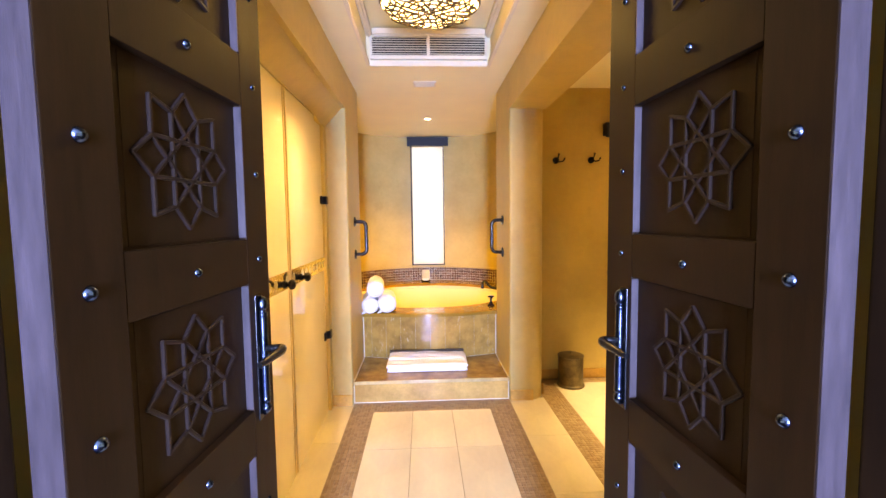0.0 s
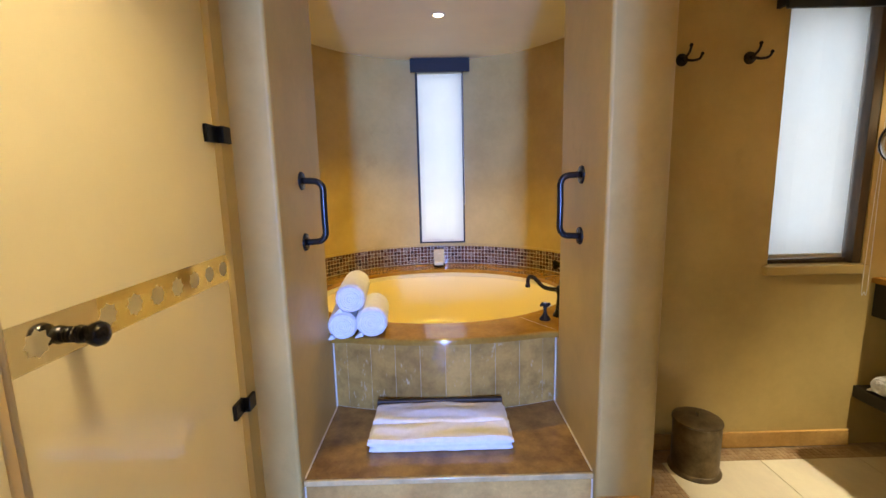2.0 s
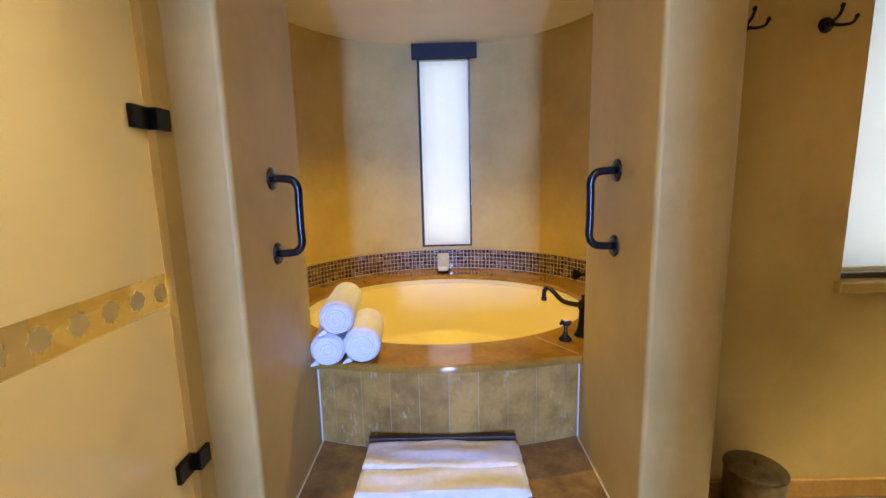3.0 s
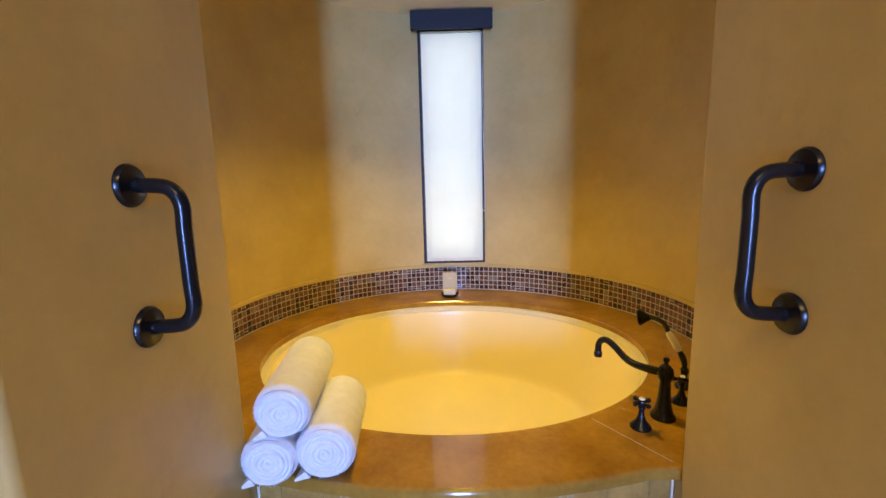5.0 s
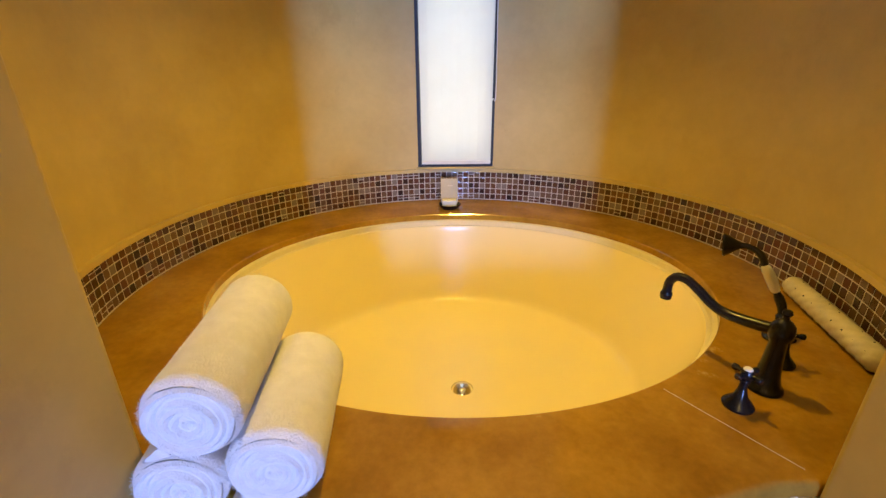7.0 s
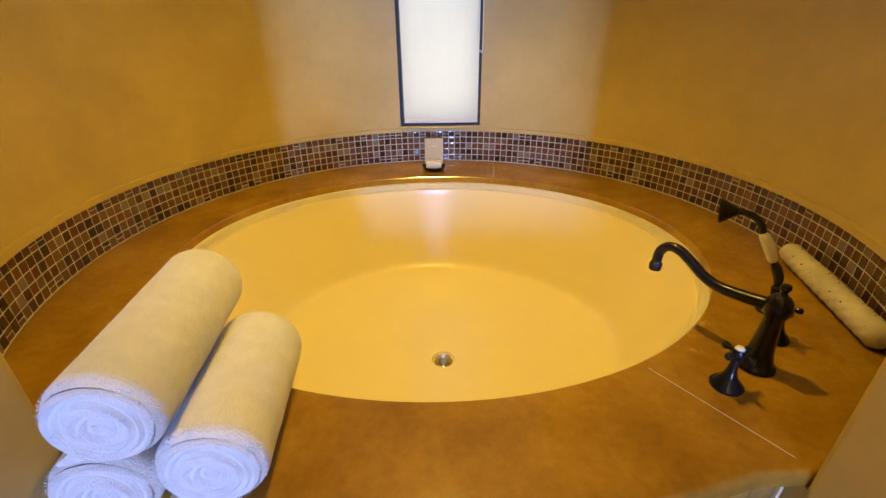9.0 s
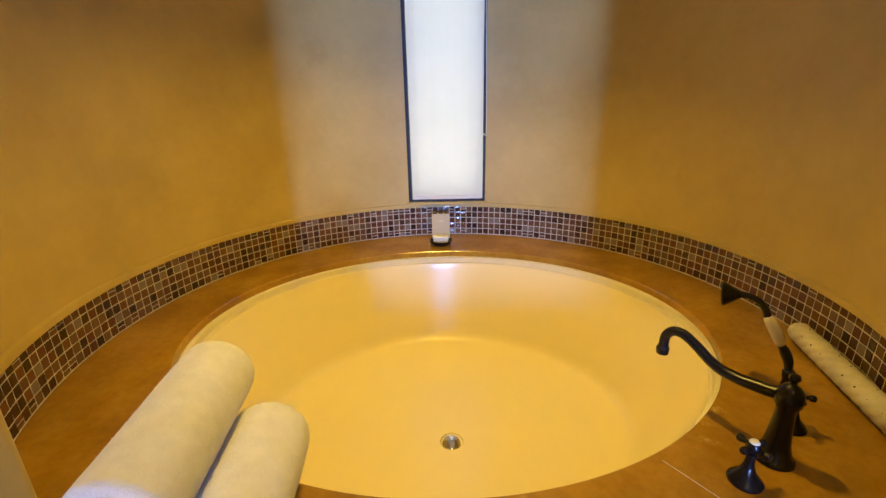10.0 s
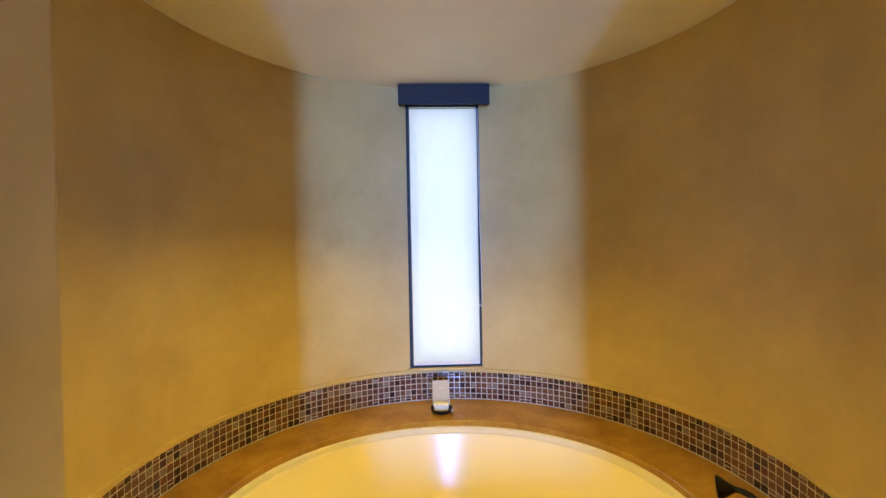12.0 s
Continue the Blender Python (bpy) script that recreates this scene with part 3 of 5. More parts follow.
# curved front of upright stone slabs
NS = 10
for i in range(NS):
    b = bmesh.new()
    u0, u1 = max(XL + 0.006, 0.7625 + 0.137 * (i - 5)) + 0.001, min(XR - 0.006, 0.7625 + 0.137 * (i - 4)) - 0.001
    q = []
    for x in (u0, (u0 + u1) / 2, u1):
        y = front_y(x, 4.612, 0.10) + random.uniform(-0.0008, 0.0008)
        q.append([b.verts.new((x, yy, z)) for yy, z in ((y, STEP_Z + 0.004), (y, DECK_Z - 0.035), (y + 0.02, DECK_Z - 0.035), (y + 0.02, STEP_Z + 0.004))])
    for p, r in zip(q, q[1:]):
        for k in range(4):
            b.faces.new((p[k], p[(k + 1) % 4], r[(k + 1) % 4], r[k]))
    b.faces.new(q[0]), b.faces.new(q[-1][::-1])
    part("stone_slab", b, SLAB, tub)
b = bmesh.new()
q = []
for i in range(25):
    x = XL + 0.001 + (XR - XL - 0.002) * i / 24
    y = front_y(x, 4.616, 0.10)
    q.append([b.verts.new((x, yy, z)) for yy, z in ((y, STEP_Z), (y, DECK_Z - 0.034), (y + 0.03, DECK_Z - 0.034), (y + 0.03, STEP_Z))])
for p, r in zip(q, q[1:]):
    for k in range(4):
        b.faces.new((p[k], p[(k + 1) % 4], r[(k + 1) % 4], r[k]))
part("front_backing", b, SLAB_GROUT, tub)
for x in (XL + 0.003, XR - 0.003):
    part("caulk_line", box(x - 0.0035, 4.703, STEP_Z, x + 0.0035, 4.71, DECK_Z - 0.034), TRIM, tub, "white caulk line")

# ---- ledge above the mosaic band ----
bm = arc_solid(-A_END + 0.5, 180 + A_END - 0.5, 0.782, 0.803, R - 0.020, R + 0.001, n=90)
structure("trim_mosaic_ledge", bm, PLASTER, "rounded plaster ledge above the mosaic band", smooth=True)

# ---- windows with roller blinds ----


def window(name, x0, x1, z0, z1, y, label):
    """Dark frame, glass, roller blind; y is the frame's near face."""
    w = tagged(thing(name, pose((x0 + x1) / 2, y, z0), label, "window"), kind="structure")
    f = 0.014
    part("window_frame", box(x0, y - 0.006, z0, x0 + 0.020, y + 0.05, z1), NAVY, w, "blackened timber frame")
    part("window_frame", box(x1 - f, y, z0, x1, y + 0.05, z1), NAVY, w)
    part("window_frame", box(x0 + 0.020, y, z0, x1 - f, y + 0.05, z0 + f), NAVY, w)
    part("window_frame", box(x0 + 0.020, y, z1 - f, x1 - f, y + 0.05, z1), NAVY, w)
    return w


window("window_1", WX0, WX1, WZ0, WZ1, CY + math.sqrt(R * R - (WX1 - CX) ** 2) + 0.012, "tall narrow window with white roller blind")
w2 = window("window_2", VX0 + 0.002, VX1 - 0.002, VZ0 + 0.002, VZ1, YN + 0.085, "narrow window with white roller blind")


def roller_blind(x0, x1, z0, z1, y, label, cord_x, cord_z, cord_y):
    bl = thing("roller_blind", pose((x0 + x1) / 2, y, z0), label, "blind")
    b = bmesh.new()
    cols = []
    n = 10
    for i in range(n + 1):
        x = x0 + (x1 - x0) * i / n
        yy = y + 0.0015 * math.sin(i * 1.7)
        cols.append([b.verts.new((x, yy, z)) for z in (z0 + 0.02, (z0 + z1) / 2, z1)] + [b.verts.new((x, yy + 0.0012, z)) for z in (z1, (z0 + z1) / 2, z0 + 0.02)])
    for p, q in zip(cols, cols[1:]):
        for k in range(6):
            b.faces.new((p[k], p[(k + 1) % 6], q[(k + 1) % 6], q[k]))
    part("blind_fabric", b, BLIND, bl)
    part("hem_bar", box(x0, y - 0.006, z0, x1, y + 0.006, z0 + 0.022, bevel=0.003), CORD, bl, "pale hem bar")
    drop = [(cord_x, z1), (cord_x + 0.002, (z1 + cord_z) / 2), (cord_x - 0.006, cord_z + 0.05), (cord_x + 0.008, cord_z), (cord_x + 0.022, cord_z + 0.05), (cord_x + 0.013, (z1 + cord_z) / 2), (cord_x + 0.01, z1)]
    part("pull_cord", tube([(x, cord_y, z) for x, z in drop], 0.0018, 6, 10), CORD, bl, "thin white cord")
    return bl


yw1 = CY + math.sqrt(R * R - (WX1 - CX) ** 2)
part("side_board", box(VX1 - 0.046, YN + 0.004, VZ0 + 0.002, VX1 - 0.001, YN + 0.083, VZ1 - 0.001, bevel=0.003), UMBER, w2, "brown timber side board")
part("bottom_board", box(VX0 + 0.003, YN + 0.040, VZ0 + 0.001, VX1 - 0.047, YN + 0.083, VZ0 + 0.022, bevel=0.003), UMBER, w2, "brown timber bottom board")
roller_blind(WX0 + 0.024, WX1 - 0.016, WZ0 + 0.018, WZ1 - 0.03, yw1 + 0.004, "white fabric roller blind in the tub window", WX1 - 0.02, 1.22, yw1 - 0.010)
roller_blind(VX0 + 0.008, VX1 - 0.052, VZ0 + 0.024, VZ1 - 0.03, YN + 0.060, "white fabric roller blind in the vanity window", VX1 - 0.022, 0.85, YN - 0.046)


def valance(x0, x1, y0, y1, z0, z1, label):
    v = thing("blind_valance", pose((x0 + x1) / 2, (y0 + y1) / 2, z0), label, "valance")
    part("front_board", box(x0, y0, z0, x1, y0 + 0.02, z1, bevel=0.003), NAVY, v)
    part("end_board", box(x0, y0 + 0.02, z0 + 0.02, x0 + 0.018, y1, z1), NAVY, v)
    part("end_board", box(x1 - 0.018, y0 + 0.02, z0 + 0.02, x1, y1, z1), NAVY, v)
    part("top_board", box(x0 + 0.018, y0 + 0.02, z1 - 0.018, x1 - 0.018, y1, z1), NAVY, v)


structure("wall_shower_lintel_back", box(XLO - 0.02, YP, 2.19, XLO - 0.001, YF, H), PLASTER)
valance(0.505, 1.068, 6.676, 6.80, 2.468, 2.592, "blackened timber valance above the tub window")
valance(2.315, 2.885, 4.425, YN, 2.165, 2.29, "blackened timber valance above the vanity window")
tagged(part("window_sill_board", box(VX0 - 0.025, YN - 0.035, VZ0 - 0.045, VX1 + 0.012, YN + 0.119, VZ0, bevel=0.006, seg=3), PLASTER), "ochre plaster window sill", kind="structure")

tagged(part("window_sill_ledge", box(WX0 - 0.015, 6.764, WZ0 - 0.0135, WX1 + 0.015, 6.81, WZ0 - 0.001, bevel=0.005, seg=3), PLASTER, smooth=True), "rounded ochre plaster sill", kind="structure")

# ---- baseboards ----


def skirt(x0, y0, x1, y1, name="baseboard"):
    structure(name, box(x0, y0, 0, x1, y1, 0.086, bevel=0.003), STEP, "brown stone skirting")


skirt(XRO + 0.021, YN - 0.016, 2.905, YN)
skirt(XR + 0.004, YJ - 0.015, XRO - 0.10, YJ + 0.001)
skirt(XRO, YJ + 0.10, XRO + 0.015, YN - 0.017)
skirt(-0.02, YJ - 0.015, XL - 0.004, YJ + 0.001)

# ---- entrance doors ----


def star_strips(cx, cz, r, y, up, wide):
    """Raised strapwork: an eight-pointed star with petals, laid on a panel at depth y."""
    segs = []
    pt = lambda k: (cx + r * math.cos(radians(22.5 + 45 * k)), cz + r * math.sin(radians(22.5 + 45 * k)))
    for k in range(8):
        segs.append((pt(k), pt(k + 3)))
    c, e = r * math.cos(radians(22.5)), r * math.sin(radians(22.5))
    for sx, sz in ((1, 1), (1, -1), (-1, -1), (-1, 1)):
        segs.append(((cx + sx * c, cz + sz * e), (cx + sx * c, cz + sz * c * 1.18)))
        segs.append(((cx + sx * e, cz + sz * c), (cx + sx * c, cz + sz * c * 1.18)))
    for dx, dz in ((1, 0), (0, 1), (-1, 0), (0, -1)):
        tip = (cx + dx * r * 1.36, cz + dz * r * 1.36)
        for s in (1, -1):
            segs.append(((cx + dx * c - dz * e * s, cz + dz * c + dx * e * s), tip))
    bm = bmesh.new()
    for (u0, v0), (u1, v1) in segs:
        u0, u1 = cx + (u0 - cx) * wide, cx + (u1 - cx) * wide
        d = math.hypot(u1 - u0, v1 - v0)
        b = box(-d / 2 - 0.002, -0.0036, -0.0036, d / 2 + 0.002, 0.0036, 0.0036, bevel=0.0011, seg=1)
        bmesh.ops.transform(b, matrix=pose((u0 + u1) / 2, y + up * 0.002, (v0 + v1) / 2) @ Matrix.Rotation(-math.atan2(v1 - v0, u1 - u0), 4, "Y"), verts=b.verts)
        merge(bm, b)
    return bm


def door_leaf(m, mirrored, label):
    """Local frame: x from the hinge to the free edge, y through the leaf (+y is the passage side), z up."""
    W, TH, top = 0.584 if mirrored else 0.602, 0.042, 2.215
    sgn = -1 if mirrored else 1
    d = tagged(thing("door_1" if not mirrored else "door_2", m, label, "door"), kind="structure")
    p = lambda name, bm, material, parent=d, label="", smooth=True: part(name, bm, material, parent, label, smooth, local=True)
    y0, y1 = -TH / 2, TH / 2
    s0, s1 = 0.112, 0.476
    p("stile", box(0, y0, 0.01, s0, y1, top, bevel=0.003), WOOD)
    p("stile", box(s1, y0, 0.01, W, y1, top, bevel=0.003), WOOD)
    p("hinge_edge", box(-0.002, y0 + 0.001, 0.012, 0.0, y1 - 0.001, top - 0.002), EDGE, d, "hinge edge, paler for the daylight on it")
    zs = [0.01, 0.225, 0.52, 0.63, 0.925, 1.033, 1.328, 1.431, 1.726, 1.838, 2.12, top]
    for i in range(0, 12, 2):
        p("rail", box(s0, y0 + 0.0005, zs[i], s1, y1 - 0.0005, zs[i + 1], bevel=0.002), WOOD)
    for i in range(1, 11, 2):
        pan = p("panel", box(s0 - 0.004, -0.004, zs[i] - 0.004, s1 + 0.004, 0.004, zs[i + 1] + 0.004), WOOD)
        for f in (sgn,):
            b = box(s0 + 0.03, min(f * 0.003, f * 0.005), zs[i] + 0.005, s1 - 0.03, max(f * 0.003, f * 0.005), zs[i + 1] - 0.005, bevel=0.0009)
            p("raised_field", b, WOOD, pan)
            p("star_strapwork", star_strips(0.290 if mirrored else 0.270, (zs[i] + zs[i + 1]) / 2, 0.087, f * 0.005, f, 1.12 if mirrored else 1.06), LACQUER, pan)
            # bead's pale colour stands for window light reflected in the panel's side
            p("panel_bead", box(s1 - 0.003, min(f * 0.0042, f * 0.0205), zs[i] + 0.004, s1 + 0.0005, max(f * 0.0042, f * 0.0205), zs[i + 1] - 0.004), EDGE, pan, "panel bead, paler for the daylight on it")
    stud = lambda x, z, r: p("stud", lathe([(r * 1.15, 0), (r * 1.1, 0.002), (r * 0.9, r * 0.5), (r * 0.55, r * 0.85), (0, r)], 16, pose(x, sgn * y1, z, -90 * sgn)), DARK_STEEL, d, "domed steel stud")
    for k in range(11):
        z = 0.185 + 0.1995 * k
        stud(s0 * 0.45, z, 0.0095)
        if not 0.95 < z < 1.30:
            stud(0.532 if mirrored else 0.526, z, 0.0065)
    for i in range(2, 11, 2):
        stud((s0 + s1) / 2 - 0.01, (zs[i] + zs[i + 1]) / 2, 0.0078)
    # handle: long rounded bar plate with turned ends, a bowed lever and a keyhole cover
    hx = 0.512 if mirrored else 0.504
    yy = sgn * y1
    h = p("door_handle", tube([(hx, yy + sgn * 0.006, 1.009, 0.004), (hx, yy + sgn * 0.010, 1.017, 0.010), (hx, yy + sgn * 0.012, 1.026, 0.013), (hx, yy + sgn * 0.011, 1.036, 0.009), (hx, yy + sgn * 0.012, 1.046, 0.0115), (hx, yy + sgn * 0.012, 1.064, 0.0105), (hx, yy + sgn * 0.012, 1.154, 0.0105), (hx, yy + sgn * 0.012, 1.239, 0.0105), (hx, yy + sgn * 0.012, 1.252, 0.012), (hx, yy + sgn * 0.011, 1.260, 0.0085), (hx, yy + sgn * 0.012, 1.270, 0.013), (hx, yy + sgn * 0.011, 1.284, 0.012), (hx, yy + sgn * 0.006, 1.295, 0.004)], 0.01, 14, 5), DARK_STEEL, d, "dark steel bar handle")
    p("backplate", box(hx - 0.017, min(yy, yy + sgn * 0.004), 0.999, hx + 0.017, max(yy, yy + sgn * 0.004), 1.299, bevel=0.0015), BRONZE, h)
    p("lever", tube([(hx, yy, 1.170, 0.009), (hx, yy + sgn * 0.03, 1.170, 0.0085), (hx + 0.002, yy + sgn * 0.052, 1.170, 0.0095), (hx - 0.018, yy + sgn * 0.061, 1.170, 0.0105), (hx - 0.055, yy + sgn * 0.061, 1.170, 0.0095), (hx - 0.09, yy + sgn * 0.057, 1.169, 0.0085), (hx - 0.115, yy + sgn * 0.053, 1.167, 0.007)], 0.01, 12, 8), BRONZE, h, "bronze bowed lever")
    p("keyhole_cover", lathe([(0.009, 0), (0.008, 0.003), (0, 0.004)], 14, pose(hx, yy, 1.094, -90 * sgn)), BRONZE, h)
    return d


door_leaf(pose(0.262, YD + 0.006, 0.0, 0, 0, 86.2), True, "open dark carved wooden door with steel studs")
door_leaf(pose(1.236, YD + 0.006, 0.0, 0, 0, 91.6), False, "open dark carved wooden door with steel studs")

frame_thing = tagged(thing("door_frame", pose((DX0 + DX1) / 2, YD, 0), "dark stained wooden door frame round the entrance", "door frame"), kind="structure")
part("frame_post", box(DX0 - 0.088, YD - 0.17, 0, DX0, YD + 0.001, DZ + 0.088, bevel=0.006), WOOD, frame_thing)
part("frame_post", box(DX1, YD - 0.17, 0, DX1 + 0.088, YD + 0.001, DZ + 0.088, bevel=0.006), WOOD, frame_thing)
part("frame_head", box(DX0, YD - 0.17, DZ, DX1, YD + 0.001, DZ + 0.088, bevel=0.006), WOOD, frame_thing)

# ---- shower enclosure ----
GX = -0.045
shower = thing("shower_enclosure", pose(GX, 3.12, 0), "frosted cream glass double doors with dark bronze knobs", "shower enclosure")


def shower_leaf(y0, y1, ky, hinge_y, turn, stars):
    """A frosted leaf with a clear band of star motifs and a knob on each face, turned about its hinge."""
    swing = Matrix.Translation((GX, hinge_y, 0)) @ Matrix.Rotation(radians(turn), 4, "Z") @ Matrix.Translation((-GX, -hinge_y, 0))

    def hang(name, bm, material, parent, label="", smooth=False):
        bmesh.ops.transform(bm, matrix=swing, verts=bm.verts)
        return part(name, bm, material, parent, label, smooth)

    b = box(GX - 0.002, y0, 0.003, GX + 0.002, y1, 1.095)
    leaf = hang("glass_door", b, FROST, shower, "frosted cream glass leaf")
    hang("upper_pane", box(GX - 0.002, y0, 1.192, GX + 0.002, min(y1, 3.80), 2.208), FROST, leaf)
    if y1 > 3.80:
        hang("corner_pane", box(GX - 0.002, 3.80, 1.192, GX + 0.002, y1, 2.169), FROST, leaf)
    hang("clear_band", box(GX - 0.002, y0, 1.095, GX + 0.002, y1, 1.192), CLEAR, leaf, "clear glass band")
    for k in range(stars):
        sy = y1 - 0.030 - 0.0913 * k
        if abs(sy - ky) < 0.035:
            continue
        b = bmesh.new()
        rim = [[b.verts.new((xx, sy + rr * math.cos(math.pi * j / 8), 1.143 + rr * math.sin(math.pi * j / 8))) for j, rr in enumerate([0.030, 0.023] * 8)] for xx in (GX + 0.0022, GX + 0.0028)]
        b.faces.new(rim[0][::-1]), b.faces.new(rim[1])
        for j in range(16):
            b.faces.new((rim[0][j], rim[0][(j + 1) % 16], rim[1][(j + 1) % 16], rim[1][j]))
        hang("star_motif", b, FROST, leaf)
    for s, xx in ((1, GX + 0.002), (-1, GX - 0.002)):
        m = pose(xx, ky, 1.134, 0, 90 * s)
        hang("door_knob", lathe([(0.0, 0.078), (0.013, 0.077), (0.024, 0.069), (0.0275, 0.058), (0.024, 0.047), (0.012, 0.039), (0.010, 0.034), (0.018, 0.030), (0.021, 0.020), (0.018, 0.010), (0.011, 0.006), (0.017, 0.003), (0.018, 0.0)], 24, m), BRONZE, leaf, "dark bronze turned knob", smooth=True)


shower_leaf(YP + 0.004, 3.121, 2.985, YP, 0.0, 8)
shower_leaf(3.139, 3.971, 3.288, 3.971, 0.0, 9)
part("seal_strip", merge(box(GX - 0.007, 3.114, 0.012, GX + 0.006, 3.146, 2.2, bevel=0.002), tube([(GX + 0.008, 3.138, 0.012), (GX + 0.008, 3.138, 2.2)], 0.006, 10, 1)), cloth("clear_seal", (0.74, 0.62, 0.42), 0.4), shower, "translucent seal strip")
for z in (1.62, 0.595):
    part("hinge", box(GX - 0.016, 3.905, z - 0.03, GX + 0.016, 3.970, z + 0.03, bevel=0.003), BRONZE, shower, "dark bronze hinge clamp")
    part("hinge", box(GX - 0.016, 3.971, z - 0.03, -0.008, 4.03, z + 0.03, bevel=0.003), BRONZE, shower)

dish = thing("shower_soap_dish", pose(-0.40, 4.29, 1.085), "dark bronze soap dish on the shower wall", "dish")
part("bowl", lathe([(0.0, 1.085), (0.03, 1.087), (0.052, 1.10), (0.06, 1.125), (0.055, 1.125), (0.04, 1.10), (0, 1.095)], 28, pose(-0.40, 4.285, 0)), BRONZE, dish, smooth=True)
part("bracket", box(-0.408, 4.335, 1.095, -0.392, 4.35, 1.125, bevel=0.002), BRONZE, dish)

# ---- grab bars ----


def grab_bar(x, s, label):
    y, zt, zb = 4.346, 1.455, 1.18
    g = thing("grab_bar", pose(x, y, zb), label, "grab bar", "grab bars beside the tub step")
    o = 0.095 * s
    part("bar", tube([(x + 0.006 * s, y, zt - 0.0), (x + 0.03 * s, y, zt), (x + o * 0.78, y, zt - 0.006), (x + o, y, zt - 0.035), (x + o, y, zt - 0.09), (x + o, y, zb + 0.09), (x + o, y, zb + 0.035), (x + o * 0.78, y, zb + 0.006), (x + 0.03 * s, y, zb), (x + 0.006 * s, y, zb)], 0.0145, 14, 8), BRONZE, g, smooth=True)
    for z in (zt, zb):
        part("flange", lathe([(0.041, 0), (0.041, 0.004), (0.037, 0.010), (0.020, 0.012), (0.014, 0.016), (0, 0.016)], 28, pose(x, y, z, 0, 90 * s)), BRONZE, g, "round wall flange", smooth=True)


grab_bar(XL, 1, "dark bronze grab bar on plaster jamb")
grab_bar(XR, -1, "dark bronze grab bar on plaster jamb")

# ---- towels ----


def rolled_towel(x0, x1, y0, y1, z, r, label, seed, group="rolled towels on the deck"):
    """A roll from its near end (x0, y0) to its far end (x1, y1), its axis at height z."""
    rnd = random.Random(seed)
    L = math.hypot(x1 - x0, y1 - y0)
    yaw = math.degrees(math.atan2(y1 - y0, x1 - x0))
    t = thing("rolled_towel", pose(x0, y0, z - r, 0, 0, yaw), label, "towel", group)
    b = bmesh.new()
    # outer skin, soft at both ends, closed by domes of low coils
    sections = 96
    rings = []
    for i in range(sections + 1):
        u = i / sections
        end = min(u, 1 - u) * L
        k = 1 - 0.11 * max(0, 1 - end / 0.022) ** 2
        ring = []
        for j in range(48):
            a = 2 * math.pi * j / 48
            wob = 1 + 0.018 * noise.noise((u * 5 + seed, math.cos(a) * 1.3, math.sin(a) * 1.3)) + 0.006 * noise.noise((u * 11, math.cos(a) * 7, math.sin(a) * 7 + seed))
            flat = 0.965 if math.sin(a) < -0.8 else 1
            ring.append(b.verts.new((u * L, r * k * wob * math.cos(a), r + r * k * wob * math.sin(a) * flat)))
        rings.append(ring)
    for p, q in zip(rings, rings[1:]):
        for j in range(48):
            b.faces.new((p[j], p[(j + 1) % 48], q[(j + 1) % 48], q[j]))
    part("roll", b, TOWEL, t, smooth=True, local=True)
    for side, xx, dirx in ((0, 0.0, -1), (1, L, 1)):
        b = bmesh.new()
        ends = []
        for j in range(0, 13):
            rr = r * 0.885 * (1 - j / 12.5)
            dep = 0.0055 * (0.5 - 0.5 * math.cos(j * math.pi * 0.98)) + 0.004 * math.sin(j / 12 * math.pi)
            ends.append([b.verts.new((xx + dirx * dep * (1 + 0.3 * math.sin(2 * math.pi * i / 40 + j)), (rr + 0.0016 * math.sin(3 * 2 * math.pi * i / 40 + j)) * math.cos(2 * math.pi * i / 40), r + (rr + 0.0016 * math.cos(2 * 2 * math.pi * i / 40 + j)) * math.sin(2 * math.pi * i / 40))) for i in range(40)])
        for p, q in zip(ends, ends[1:]):
            for i in range(40):
                b.faces.new((p[i], p[(i + 1) % 40], q[(i + 1) % 40], q[i]))
        b.faces.new(ends[-1])
        part("coiled_end", b, TOWEL, t, smooth=True, local=True)
    if group == "rolled towels on the deck":
        # short terry fibres standing off the surface and the near end
        verts, faces = [], []
        for k in range(9000):
            a = rnd.uniform(-0.5, math.pi + 0.5)
            if k % 4:
                base = Vector((rnd.uniform(0.004, L - 0.004), r * math.cos(a), r + r * math.sin(a)))
                nrm = Vector((0, math.cos(a), math.sin(a)))
            else:
                a, rr = rnd.uniform(0, 2 * math.pi), r * 0.93 * math.sqrt(rnd.random())
                base = Vector((-0.0035, rr * math.cos(a), r + rr * math.sin(a)))
                nrm = Vector((-1, 0.5 * math.cos(a), 0.5 * math.sin(a)))
            tilt = Vector((rnd.uniform(-1, 1), rnd.uniform(-1, 1), rnd.uniform(-1, 1))) * 0.8
            tip = base + (nrm + tilt).normalized() * rnd.uniform(0.0010, 0.0024)
            side = nrm.cross(tilt).normalized() * 0.0005
            n = len(verts)
            verts += [base - nrm * 0.003 - side, base - nrm * 0.003 + side, tip]
            faces.append((n, n + 1, n + 2))
        me = bpy.data.meshes.new("terry_nap")
        me.from_pydata(verts, [], faces)
        me.materials.append(TOWEL)
        pile = new("terry_nap", me)
        pile.parent = t
        tagged(pile, kind="stuff")
    # the loose flap along the underside
    b = bmesh.new()
    q = []
    for i in range(13):
        u = i / 12
        w = 0.02 * (1 - 0.5 * u) + 0.004 * math.sin(u * 9 + seed)
        q.append([b.verts.new((u * L * 0.97 + 0.004, yv, zv)) for yv, zv in ((r * 0.55, 0.010), (r * 0.80 + w, 0.001), (r * 0.80 + w, 0.007), (r * 0.72, 0.030))])
